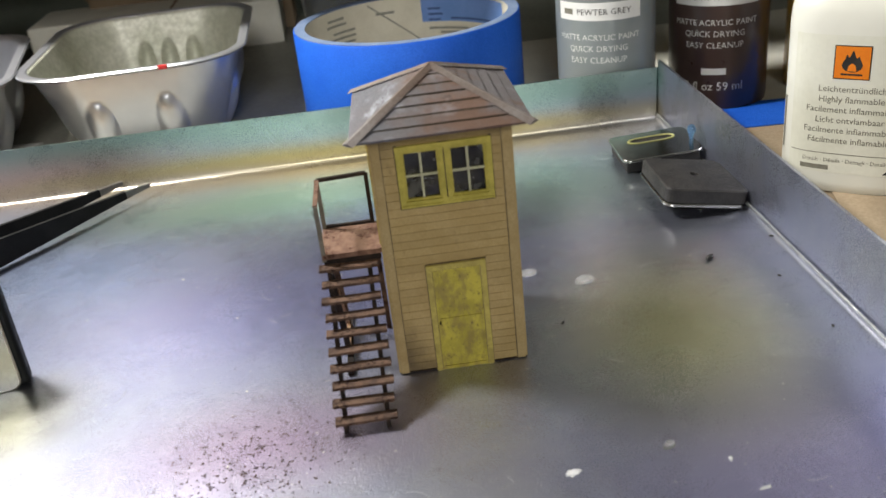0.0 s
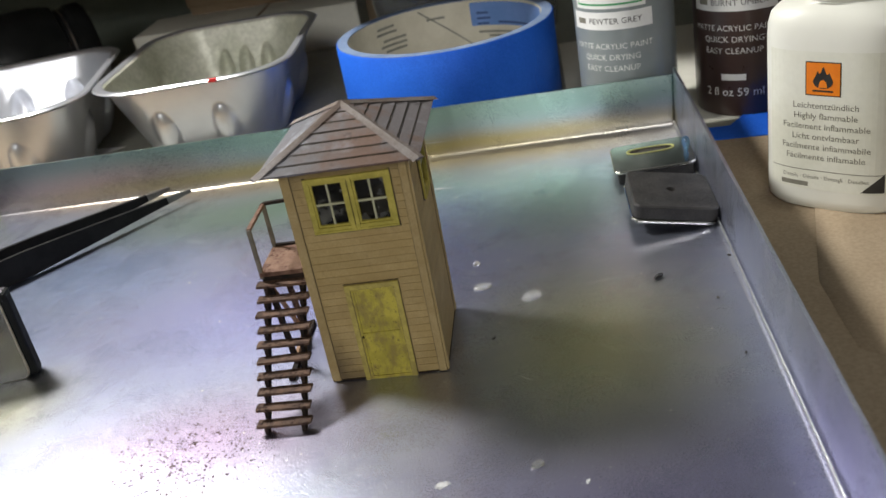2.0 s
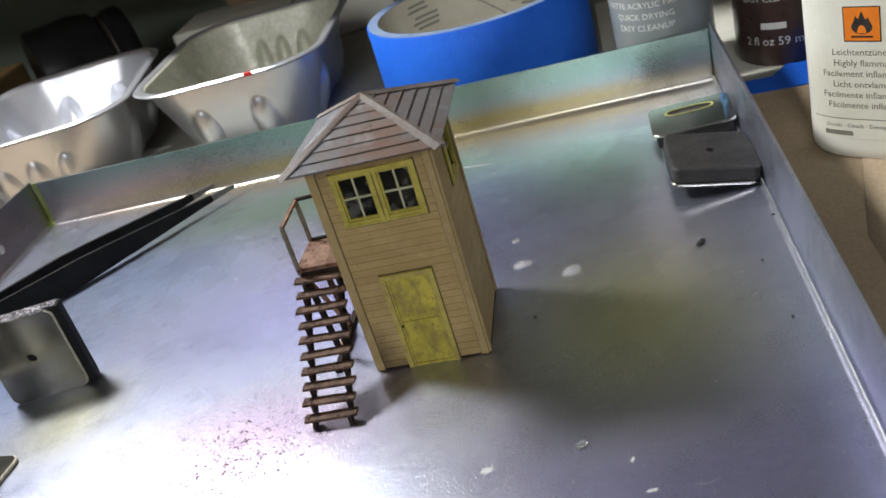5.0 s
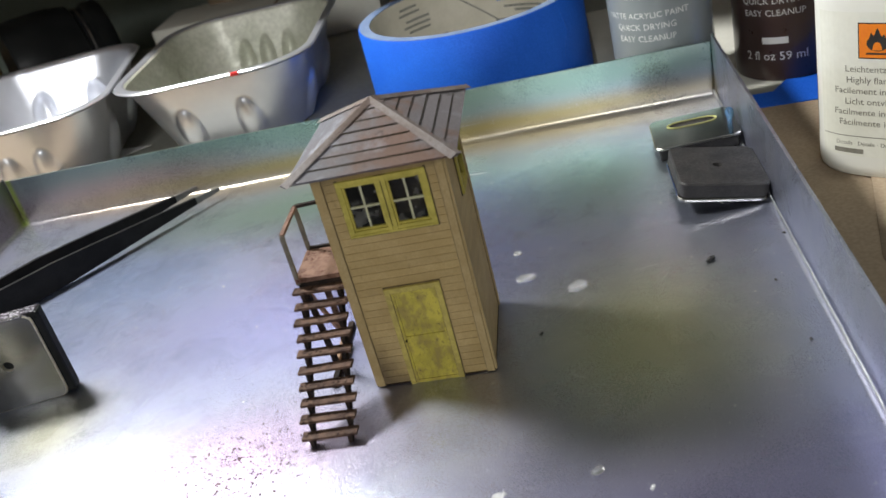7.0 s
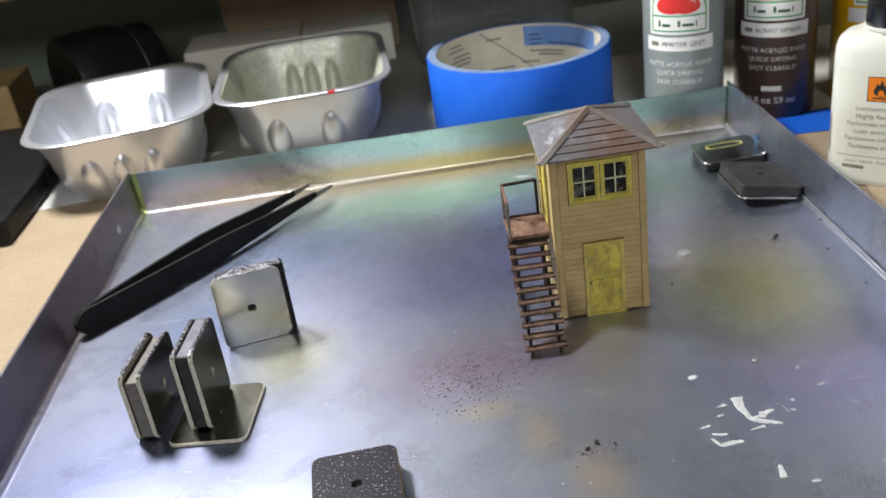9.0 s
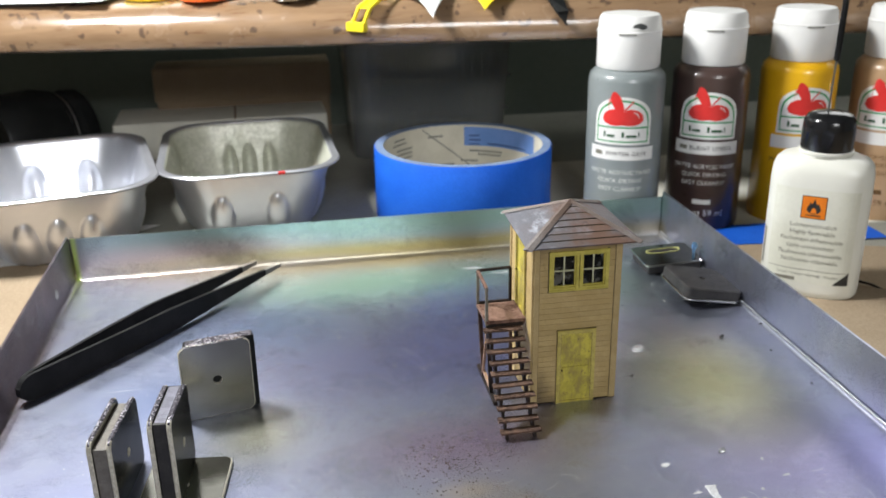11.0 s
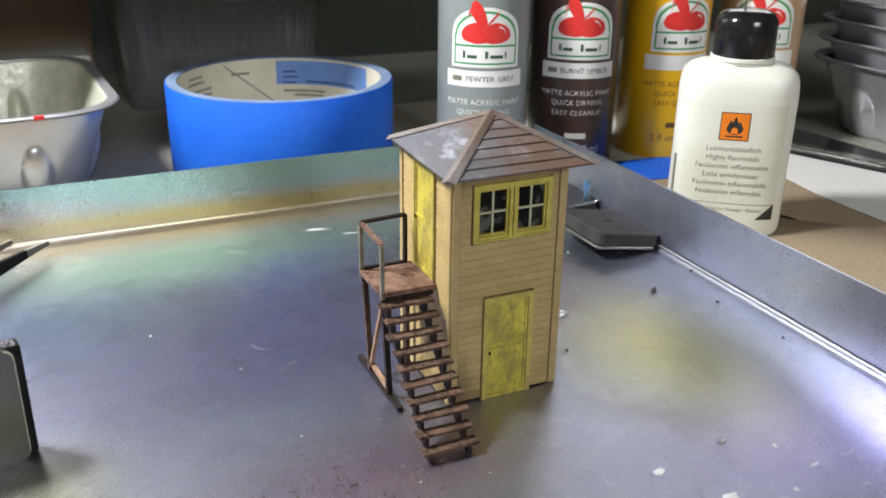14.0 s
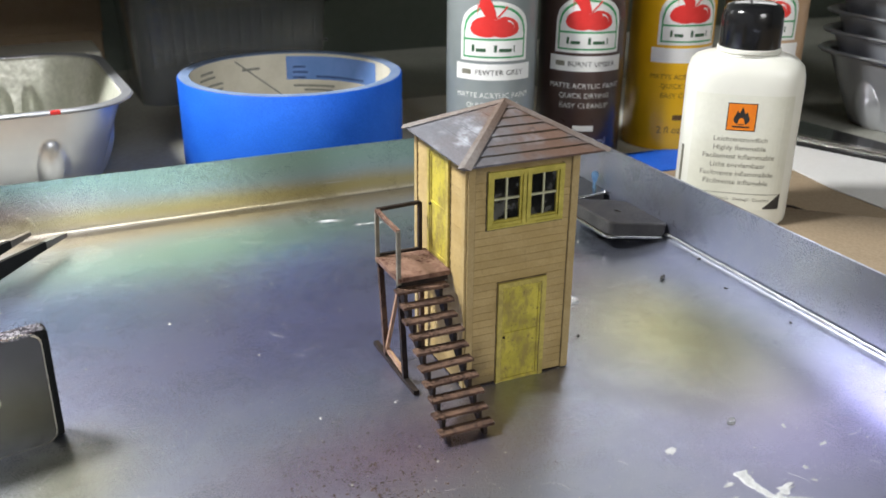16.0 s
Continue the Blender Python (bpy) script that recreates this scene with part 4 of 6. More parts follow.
def slotted_magnet(m, label):
    """A ferrite block with one shiny slotted plate on top of it."""
    ob = thing("square_magnet", m, label, "magnet", MAGNETS)
    depth, t = 0.0049, 0.0011
    part("core", box(-MAG_W / 2 + 0.0012, MAG_W / 2 - 0.0012, -MAG_H / 2 + 0.0012, MAG_H / 2 - 0.0012, 0.0, depth - t, 0.0004), FERRITE, ob, "black ferrite block")
    part("plate", lifted(plate_mesh(MAG_W, MAG_H, t, slot=True), depth - t), (NICKEL, STEEL), ob, "steel plate with a long slot")
    bm = loft([[(0.004 + 0.0024 * math.sin(a) * k, 0.0080 * math.copysign(abs(math.cos(a)) ** 0.5, math.cos(a)) * k, depth + z) for a in [2 * math.pi * i / 32 for i in range(32)]] for k, z in ((1.0, 0.0), (1.0, 0.0003), (0.92, 0.0003), (0.90, 0.0))])
    part("slot_rim", bm, SLOT_RIM, ob, "dull yellow rim round the slot")
    return ob


def bare_magnet(m, label):
    """A thick ferrite block on one steel plate."""
    ob = thing("square_magnet", m, label, "magnet", MAGNETS)
    t, w = 0.0011, 0.0246
    part("plate", plate_mesh(w, MAG_H, t), (NICKEL, STEEL), ob, "nickel-plated steel plate")
    part("core", lifted(plate_mesh(w, MAG_H - 0.0004, 0.0044, 0.0014), t, 0.0003), FERRITE, ob, "black ferrite block with a small hole")
    return ob


def on_edge(x, y, z, turn, tall=True):
    """A pose that stands a flat magnet up with its top plate to -y before the turn: on its short edge if tall, else on its long one."""
    up = MAG_H / 2 if tall else MAG_W / 2
    stand = pose(0, 0, 0, 90, 0, 0) if tall else pose(0, 0, 0, 90, 0, 0) @ pose(0, 0, 0, 0, 0, 90)
    return pose(x, y, z + up, 0, 0, turn) @ stand @ Matrix.Translation((0, 0, -0.0033))


def speckled_face(name, low):
    """Black paint worn through to bright metal in many tiny chips."""
    n = Nodes(name)
    chips = n.ramp(n.noise(1500.0, 3.0, 0.6), low, low + 0.06)
    dense = n.ramp(n.noise(160.0, 2.0, 0.5, None, 3.0), 0.35, 0.65, 0.25, 1.0)
    mask = n.math("MULTIPLY", chips, dense)
    n.bump(mask, 0.00008)
    return n.done(n.mix(mask, (0.020, 0.017, 0.026), (0.62, 0.60, 0.66)), n.ramp(mask, 0.0, 1.0, 0.42, 0.3), mask, Specular_IOR_Level=0.2)


SPECKLED = speckled_face("speckled_black_face", 0.60)
# specks of wear on a black that paints in the dark ceiling's reflection
SPECKLED_TOP = speckled_face("speckled_dark_top_edge", 0.50)
UP_Y, UP_X = Vector((0, 1, 0)), Vector((1, 0, 0))
lone = magnet(on_edge(-0.1070, 0.2002, 0, 12.5), "upright square magnet with a shiny steel plate standing by itself", depth=0.0056, back=False, up=UP_Y, crown=SPECKLED_TOP)
burr = bmesh.new()
rnd = random.Random(12)
for i in range(64):
    x = -0.0118 + i * 0.000305 + rnd.uniform(-0.0001, 0.0001)
    box(x, x + rnd.uniform(0.0001, 0.00034), MAG_H / 2 - 0.0003, MAG_H / 2 + rnd.uniform(-0.0001, 0.00035), 0.0046 + rnd.uniform(0, 0.0007), 0.0055, 0.00003, burr)
part("burred_edge", burr, STEEL, lone, "rough bright sheared edge")
magnet(on_edge(-0.1352, 0.1635, 0, 83, False), "upright square magnet with steel plates lying on its long edge", depth=0.0068, up=UP_X, core=CORE_GREY, sunk=0.0016)
magnet(on_edge(-0.1190, 0.1605, 0.0014, 84), "upright square magnet with steel plates standing on a flat plate", up=UP_Y, crown=CORE_TOP)


def flat_plate():
    ob = thing("steel_plate", pose(-0.1168, 0.1582, 0.0, 0, 0, -6), "flat square steel plate lying under an upright magnet", "metal plate")
    part("plate", plate_mesh(MAG_W + 0.0008, 0.0280, 0.0014), (NICKEL, RAW_EDGE), ob)


flat_plate()
magnet(pose(-0.0733, 0.1110, 0, 0, 0, 4), "square magnet lying flat with a worn black speckled face", top=SPECKLED, edge=STEEL)
slotted_magnet(pose(0.0843, 0.2895, 0.0006, 0, -2.5, 0) @ pose(0, 0, 0, 0, 0, 89), "square magnet lying flat with a slotted shiny steel top")
bare_magnet(pose(0.0843, 0.2553, 0.00225, 0, 10, 0), "square black magnet on a steel plate, tilted with one edge raised")


def tweezers():
    a, tip_a, tip_b = Vector((-0.1755, 0.2165, 0)), Vector((-0.0885, 0.3165, 0)), Vector((-0.0985, 0.3215, 0))
    ob = thing("tweezers", pose(0, 0, 0), "black coated steel tweezers lying on their edge in the tray", "tweezers")
    for tip, bow in ((tip_a, -1), (tip_b, 1)):
        side = Vector((-(tip - a).y, (tip - a).x, 0)).normalized()
        rings, tips = [], []
        steps = [0.0, 0.002, 0.006, 0.012, 0.020, 0.030, 0.042, 0.056] + [0.07 + 0.93 * i / 24 for i in range(25)]
        for u in steps:
            w = 0.0100 * (1 - 0.12 * u) if u < 0.5 else 0.0100 * (0.94 - (u - 0.5) * 1.62)
            if u < 0.045:
                w *= math.sqrt(max(0.10, 1 - (1 - u / 0.045) ** 2))
            w = max(w, 0.0009)
            mid = 0.0052 if u < 0.6 else 0.0052 - 0.0010 * (u - 0.6) / 0.4
            p = a.lerp(tip, u) + side * (bow * (0.0005 + 0.0020 * math.sin(math.pi * min(u * 1.05, 1)) ** 1.3))
            t = 0.0007
            ring = [p - side * t + Vector((0, 0, mid - w / 2)), p + side * t + Vector((0, 0, mid - w / 2)), p + side * t + Vector((0, 0, mid + w / 2)), p - side * t + Vector((0, 0, mid + w / 2))]
            (rings if u <= 0.93 else tips).append(ring)
        tips.insert(0, rings[-1])
        arm = part("arm", loft(rings, caps=(True, True)), BLACK_COAT, ob)
        part("tip", loft(tips, caps=(True, True)), BARE_TIP, arm, "worn bare steel tip")
    return ob


tweezers()


# ---- aluminium food tins ----
def tin_shell(hx, hy, h, flutes, inward=-0.0034):
    """A pressed dish: tapered rounded-rectangle wall with oval flutes, flat bottom and a rolled flange."""
    n = 36
    rings = []
    def outline(inset):
        return rounded(hx - inset, hy - inset, max(0.025 - inset * 0.35, 0.012), n)
    top = outline(0.0042)
    # length round the wall, to place the flutes
    acc, lens = 0.0, []
    for i, p in enumerate(top):
        q = top[(i + 1) % len(top)]
        lens.append(acc)
        acc += math.dist(p, q)
    # a straight wall is split further, so that the flutes have points to bend
    def dense(pts):
        out = []
        for i, p in enumerate(pts):
            q = pts[(i + 1) % len(pts)]
            k = 40 if math.dist(top[i], top[(i + 1) % len(top)]) > 0.008 else 1
            out += [(p[0] + (q[0] - p[0]) * j / k, p[1] + (q[1] - p[1]) * j / k) for j in range(k)]
        return out
    rows = 26
    for k in range(rows + 1):
        v = k / rows
        inset = 0.0042 + (1 - v) * 0.0115
        pts = dense(outline(inset))
        z = 0.0012 + v * (h - 0.0012)
        ring = []
        for x, y in pts:
            push = 0.0
            for fx, fy, half_w in flutes:
                on_y = abs(fy) > abs(fx) and abs(abs(y) - (hy - inset)) < 0.003 and y * fy > 0
                on_x = abs(fx) >= abs(fy) and abs(abs(x) - (hx - inset)) < 0.003 and x * fx > 0
                lateral = abs(x - fx) if on_y else abs(y - fy) if on_x else 1.0
                e = (lateral / half_w) ** 2 + ((v - 0.29) / 0.36) ** 2
                if e < 1:
                    push = max(push, (1 - e) ** 0.7)
            nx, ny = (0, 1 if y > 0 else -1) if abs(abs(y) - (hy - inset)) < abs(abs(x) - (hx - inset)) else (1 if x > 0 else -1, 0)
            ring.append((x - nx * inward * push, y - ny * inward * push, z))
        rings.append(ring)
    base = [(x * 0.94, y * 0.94, 0.0) for x, y, z in rings[0]]
    return loft([base, *rings], caps=(True, False)), dense, outline


def tin_rim(dense, outline, h):
    lip = [(0.0042, 0.0), (0.0034, 0.0004), (0.0020, 0.0002), (0.0006, 0.0006), (0.0, 0.0), (0.0008, -0.0010)]
    return loft([[(x, y, h + dz) for x, y in dense(outline(inset))] for inset, dz in lip], caps=(False, False))


def food_tin(m, label, dirty=False, flutes=2):
    hx, hy, h = 0.0458, 0.0590, 0.0360
    ob = thing("aluminium_tin", m, label, "food tin", "aluminium food tins")
    ys, xs = (-0.022, 0.022), (-0.015, 0.012)
    if flutes == 3:
        xs = (-0.0170, -0.0025, 0.0120)
    fl = []
    fl += [(x, -hy + 0.013, 0.0056) for x in xs] + ([(x, hy - 0.013, 0.0042) for x in (-0.010, 0.001, 0.013)] if dirty else [(x, hy - 0.013, 0.0060) for x in (-0.014, 0.014)])
    for y in ys:
        fl += [(hx - 0.013, y, 0.0068), (-hx + 0.013, y, 0.0068)]
    shell, dense, outline = tin_shell(hx, hy, h, fl)
    dish = part("dish", shell, [ALUMINIUM, ALUMINIUM_DIRTY] if dirty else [ALUMINIUM], ob, smooth=True)
    s = dish.modifiers.new("thickness", "SOLIDIFY")
    s.thickness, s.offset = 0.00035, 1.0
    if dirty:
        # clay residue on the inside, and a red dab on the flange
        s.material_offset = 1
    rim = part("rim", tin_rim(dense, outline, h), ALUMINIUM, ob, "rolled bright flange", smooth=True)
    rim.modifiers.new("thickness", "SOLIDIFY").thickness = 0.0005
    return ob


food_tin(pose(-0.1952, 0.3975, -0.0012, 0, 0, 12), "empty silver aluminium food tin with fluted sides", flutes=3)
tin2 = food_tin(pose(-0.1022, 0.4195, -0.0022, 0, 0, 3), "silver aluminium food tin with grey clay residue inside", True)
part("red_mark", box(0.0130, 0.0165, -0.0592, -0.0578, 0.0352, 0.0368, 0.0003), LABEL_RED, tin2, "small red paint mark on the flange")


# ---- roll of masking tape ----
def tape_roll():
    ob = thing("masking_tape_roll", pose(0.0112, 0.3935, -0.0022, 0, 0, 0), "roll of bright blue masking tape on the bench", "tape roll")
    h, ro, rc, ri = 0.0370, 0.0472, 0.0446, 0.0424
    part("tape", lathe([(rc, 0.0), (ro - 0.0003, 0.0), (ro, 0.0004), (ro, h - 0.0004), (ro - 0.0003, h), (rc, h)], 96, (False, False)), BLUE_TAPE, ob, smooth=True)
    part("tape_edge", lathe([(rc, h + 0.0001), (ro - 0.0006, h + 0.00012), (ro - 0.0006, h + 0.0002), (rc, h + 0.0002)], 96, (False, False)), TAPE_SIDE, ob, "paler wound edge of the tape")
    bm = bmesh.new()
    last = None
    for i in range(13):
        a, z = 0.88 + 0.030 * math.sin(i * 0.9) + 0.004 * i, 0.004 + i * 0.0024
        pair = [bm.verts.new(((ro + e) * math.sin(a + q), -(ro + e) * math.cos(a + q), z)) for q, e in ((-0.010, 0.00002), (0.0, 0.00022), (0.010, 0.00002))]
        if last:
            for k in (0, 1):
                bm.faces.new((last[k], last[k + 1], pair[k + 1], pair[k]))
        last = pair
    part("crease", bm, BLUE_TAPE, ob, "raised wavy crease in the tape", smooth=True)
    core = part("core", lathe([(ri, 0.0), (rc, 0.0), (rc, h - 0.0004), (ri, h - 0.0004), (ri, 0.0)], 96, (False, False)), CORE_CARD, ob, "cream cardboard core printed inside", smooth=True)
    part("core_edge", lathe([(ri - 0.0001, h - 0.0003), (rc, h - 0.0003), (rc, h + 0.0001), (ri - 0.0001, h + 0.0001), (ri - 0.0001, h - 0.0003)], 96, (False, False)), TAPE_SIDE, core, "greyed rim of the core")
    # printing and the spiral seam on the far inner face of the core
    def inside(bm, z, lift=0.0):
        for v in bm.verts:
            a = v.co.x / ri
            r = ri - 0.00012
            v.co = ((r - lift) * math.sin(a), (r - lift) * math.cos(a), z + v.co.y)
        return bm
    part("seam", inside(strip(-0.016, 0.022, lambda u: 0.0318 - (u + 0.016) * 0.8, lambda u: 0.0327 - (u + 0.016) * 0.8, 24), 0.003), PRINT_GREY, core)
    part("printed_patch", inside(strip(0.009, 0.058, lambda u: 0.0215, lambda u: 0.0325, 28), 0.003), PRINT_BLUE, core, "blue printed patch")
    for u, v, w in ((0.015, 0.028, 0.006), (0.0155, 0.0255, 0.007), (0.0150, 0.0230, 0.006), (0.036, 0.0235, 0.026)):
        part("print_bar", inside(strip(u - w / 2, u + w / 2, lambda q, v=v: v, lambda q, v=v: v + 0.0009, 8), 0.002, 0.0001), TAPE_INK, core)
    for u, v, w in ((-0.030, 0.024, 0.013), (-0.031, 0.0215, 0.015), (-0.030, 0.019, 0.012), (-0.005, 0.011, 0.016), (-0.006, 0.0085, 0.013), (0.030, 0.010, 0.014), (0.031, 0.0075, 0.012), (-0.008, 0.028, 0.009), (-0.034, 0.0275, 0.012), (-0.034, 0.0300, 0.010), (-0.045, 0.0165, 0.010), (-0.022, 0.0125, 0.012), (-0.023, 0.0102, 0.010), (0.022, 0.0190, 0.020), (0.024, 0.0170, 0.014), (0.012, 0.0130, 0.010)):
        part("print_bar", inside(strip(u - w / 2, u + w / 2, lambda q, v=v: v, lambda q, v=v: v + 0.0011, 8), 0.002), PRINT_GREY, core)


TAPE_INK = surface("dark_blue_print", (0.03, 0.07, 0.22), (0.04, 0.09, 0.26), 200.0, 0.6)
tape_roll()


# ---- paint bottles ----
PAINTS = "acrylic paint bottles"


def paint_bottle(x, y, turn, paint, label, colour_name, ink, smear=False):
    ob = thing("paint_bottle", pose(x, y, -0.0022, 0, 0, turn), label, "paint bottle", PAINTS)
    r = 0.0184
    prof = [(r - 0.002, 0.0), (r - 0.0004, 0.0008), (r, 0.0025), (r, 0.0765), (r - 0.0006, 0.0792), (r - 0.0026, 0.0812), (0.0135, 0.0822), (0.0120, 0.0830)]
    body = part("body", lathe(prof, 64), paint, ob, smooth=True)
    rc = 0.0151
    cap = [(rc - 0.0006, 0.0822), (rc, 0.0830), (rc, 0.0990), (rc + 0.0003, 0.0992), (rc + 0.0003, 0.0998), (rc - 0.0002, 0.1000), (rc - 0.0007, 0.1052), (rc - 0.0018, 0.1068), (rc - 0.006, 0.1072)]
    c = part("cap", lathe(cap, 48), WHITE_PLASTIC, ob, "white flip-top cap", smooth=True)
    part("cap_notch", wrap(strip(-0.004, 0.004, lambda u: 0.0, lambda u: 0.0008, 6), rc + 0.0004, 0.0984), PRINT_GREY, c)
    if smear:
        part("paint_smear", wrap(strip(-0.003, 0.0035, lambda u: -0.0008 - 0.0004 * math.sin(u * 900), lambda u: 0.0010 + 0.0006 * math.cos(u * 700), 10), rc + 0.0002, 0.1024, 0.35), DARK_SMEAR, c, "dark grey paint smear")
    # label emblem: white arch, green outline, red fruit shape, blank name plate
    d = 0.00007
    hw, foot, spring = 0.0142, 0.0476, 0.0600
    def arch(w, grow):
        return lambda u: (spring - foot) + grow + math.sqrt(max(0.0, 1 - (u / w) ** 2)) * 0.0098
    emblem = part("emblem", wrap(strip(-hw, hw, lambda u: 0.0, arch(hw, 0.0008), 28), r + d, foot), LABEL_WHITE, body, "arched white and green emblem with a red fruit")
    part("emblem_line", wrap(strip(-hw + 0.0012, hw - 0.0012, lambda u: 0.0012, arch(hw - 0.0012, -0.0006), 28), r + 2 * d, foot), LABEL_GREEN, emblem)
    part("emblem_field", wrap(strip(-hw + 0.0019, hw - 0.0019, lambda u: 0.0088, arch(hw - 0.0019, -0.0015), 28), r + 3 * d, foot), LABEL_WHITE, emblem)
    part("name_plate", wrap(strip(-hw + 0.0019, hw - 0.0019, lambda u: 0.0019, lambda u: 0.0080, 24), r + 3 * d, foot), LABEL_WHITE, emblem)
    # the maker's name as plain bars, taller where each word begins
    for u, w, h in ((-0.0086, 0.0011, 0.0028), (-0.0054, 0.0040, 0.0013), (0.0004, 0.0012, 0.0028), (0.0044, 0.0052, 0.0013), (0.0081, 0.0006, 0.0026)):
        part("name_bar", wrap(strip(u - w / 2, u + w / 2, lambda q: 0.0036, lambda q, h=h: 0.0036 + h, 6), r + 4 * d, foot), NAME_GREEN, emblem)
    # a two-lobed fruit with a leaf to one side and a thin stem to the other
    def lobe(u):
        k = min(abs(u) / 0.0100, 1.0)
        return math.sqrt(max(0.0, 1 - k ** 2.8))
    fruit = part("fruit", wrap(strip(-0.0100, 0.0100, lambda u: 0.0092 + 0.0032 * (1 - lobe(u)) + 0.0005 * math.exp(-(u / 0.0016) ** 2), lambda u: 0.0125 + 0.0050 * lobe(u) - 0.0016 * math.exp(-(u / 0.0022) ** 2), 32), r + 4 * d, foot), LABEL_RED, emblem)
    part("leaf", wrap(strip(-0.0070, 0.0006, lambda u: 0.0160 + max(0.0, -0.0030 - u) * 1.5, lambda u: 0.0162 + 0.0092 * max(0.0, 1 - ((u + 0.0048) / (0.0022 if u < -0.0048 else 0.0054)) ** 2) ** 0.7, 24), r + 5 * d, foot), LABEL_RED, fruit)
    part("stem", wrap(strip(0.0006, 0.0048, lambda u: 0.0160 + (u - 0.0006) * 1.05, lambda u: 0.0169 + (u - 0.0006) * 1.1, 6), r + 5 * d, foot), LABEL_RED, fruit)
    part("highlight", wrap(strip(0.0050, 0.0078, lambda u: 0.0125 + 0.0028 * math.sqrt(max(0.0, 1 - ((u - 0.0050) / 0.0028) ** 2)), lambda u: 0.0129 + 0.0030 * math.sqrt(max(0.0, 1 - ((u - 0.0050) / 0.0028) ** 2)), 10), r + 5 * d, foot), LABEL_WHITE, fruit)
    strip_ob = part("name_strip", wrap(strip(-0.0165, 0.0165, lambda u: -0.0032, lambda u: 0.0032, 28), r + d, 0.0432), LABEL_WHITE, body)
    if colour_name:
        bm = letters(colour_name, 0.0030, 1.05)
        bmesh.ops.translate(bm, verts=bm.verts, vec=(0.0024, 0, 0))
        part("writing", wrap(bm, r + 2 * d, 0.0430), INK, strip_ob)
        part("code_bar", wrap(strip(-0.0136, -0.0094, lambda u: -0.0010, lambda u: 0.0010, 6), r + 2 * d, 0.0431), INK_SOFT, strip_ob)
    for line, z, s in (("MATTE ACRYLIC PAINT", 0.0338, 0.0030), ("QUICK DRYING", 0.0297, 0.0031), ("EASY CLEANUP", 0.0255, 0.0031)):
        part("writing", wrap(letters(line, s, 1.02), r + d, z), ink, body)
    part("name_bar", wrap(strip(-0.0045, 0.0045, lambda u: -0.0012, lambda u: 0.0012, 10), r + d, 0.0158), ink, body)
    part("writing", wrap(letters("2 fl oz 59 ml", 0.0044), r + d, 0.0100), ink, body)
    return ob


NAME_GREEN = surface("dark_green_print", (0.022, 0.075, 0.035), (0.03, 0.10, 0.045), 200.0, 0.5)
DARK_SMEAR = surface("dark_grey_paint_smear", (0.06, 0.065, 0.062), (0.09, 0.095, 0.09), 600.0, 0.5)
PALE_INK = surface("pale_print", (0.66, 0.66, 0.63), (0.72, 0.72, 0.69), 300.0, 0.5)
BROWN_INK = surface("brown_print", (0.10, 0.05, 0.012), (0.14, 0.07, 0.02), 300.0, 0.5)
paint_bottle(0.0838, 0.3488, -24, GREY_PAINT, "grey acrylic paint bottle with a white cap and emblem label", "PEWTER GREY", PALE_INK, True)
paint_bottle(0.1275, 0.3488, -25, UMBER_PAINT, "dark brown acrylic paint bottle with a white cap and emblem label", "BURNT UMBER", PALE_INK)
paint_bottle(0.1745, 0.3488, -12, OCHRE_PAINT, "golden yellow acrylic paint bottle with a white cap", "", BROWN_INK)
paint_bottle(0.2225, 0.3430, -40, BEIGE_PAINT, "beige acrylic paint bottle with a white cap", "", BROWN_INK)


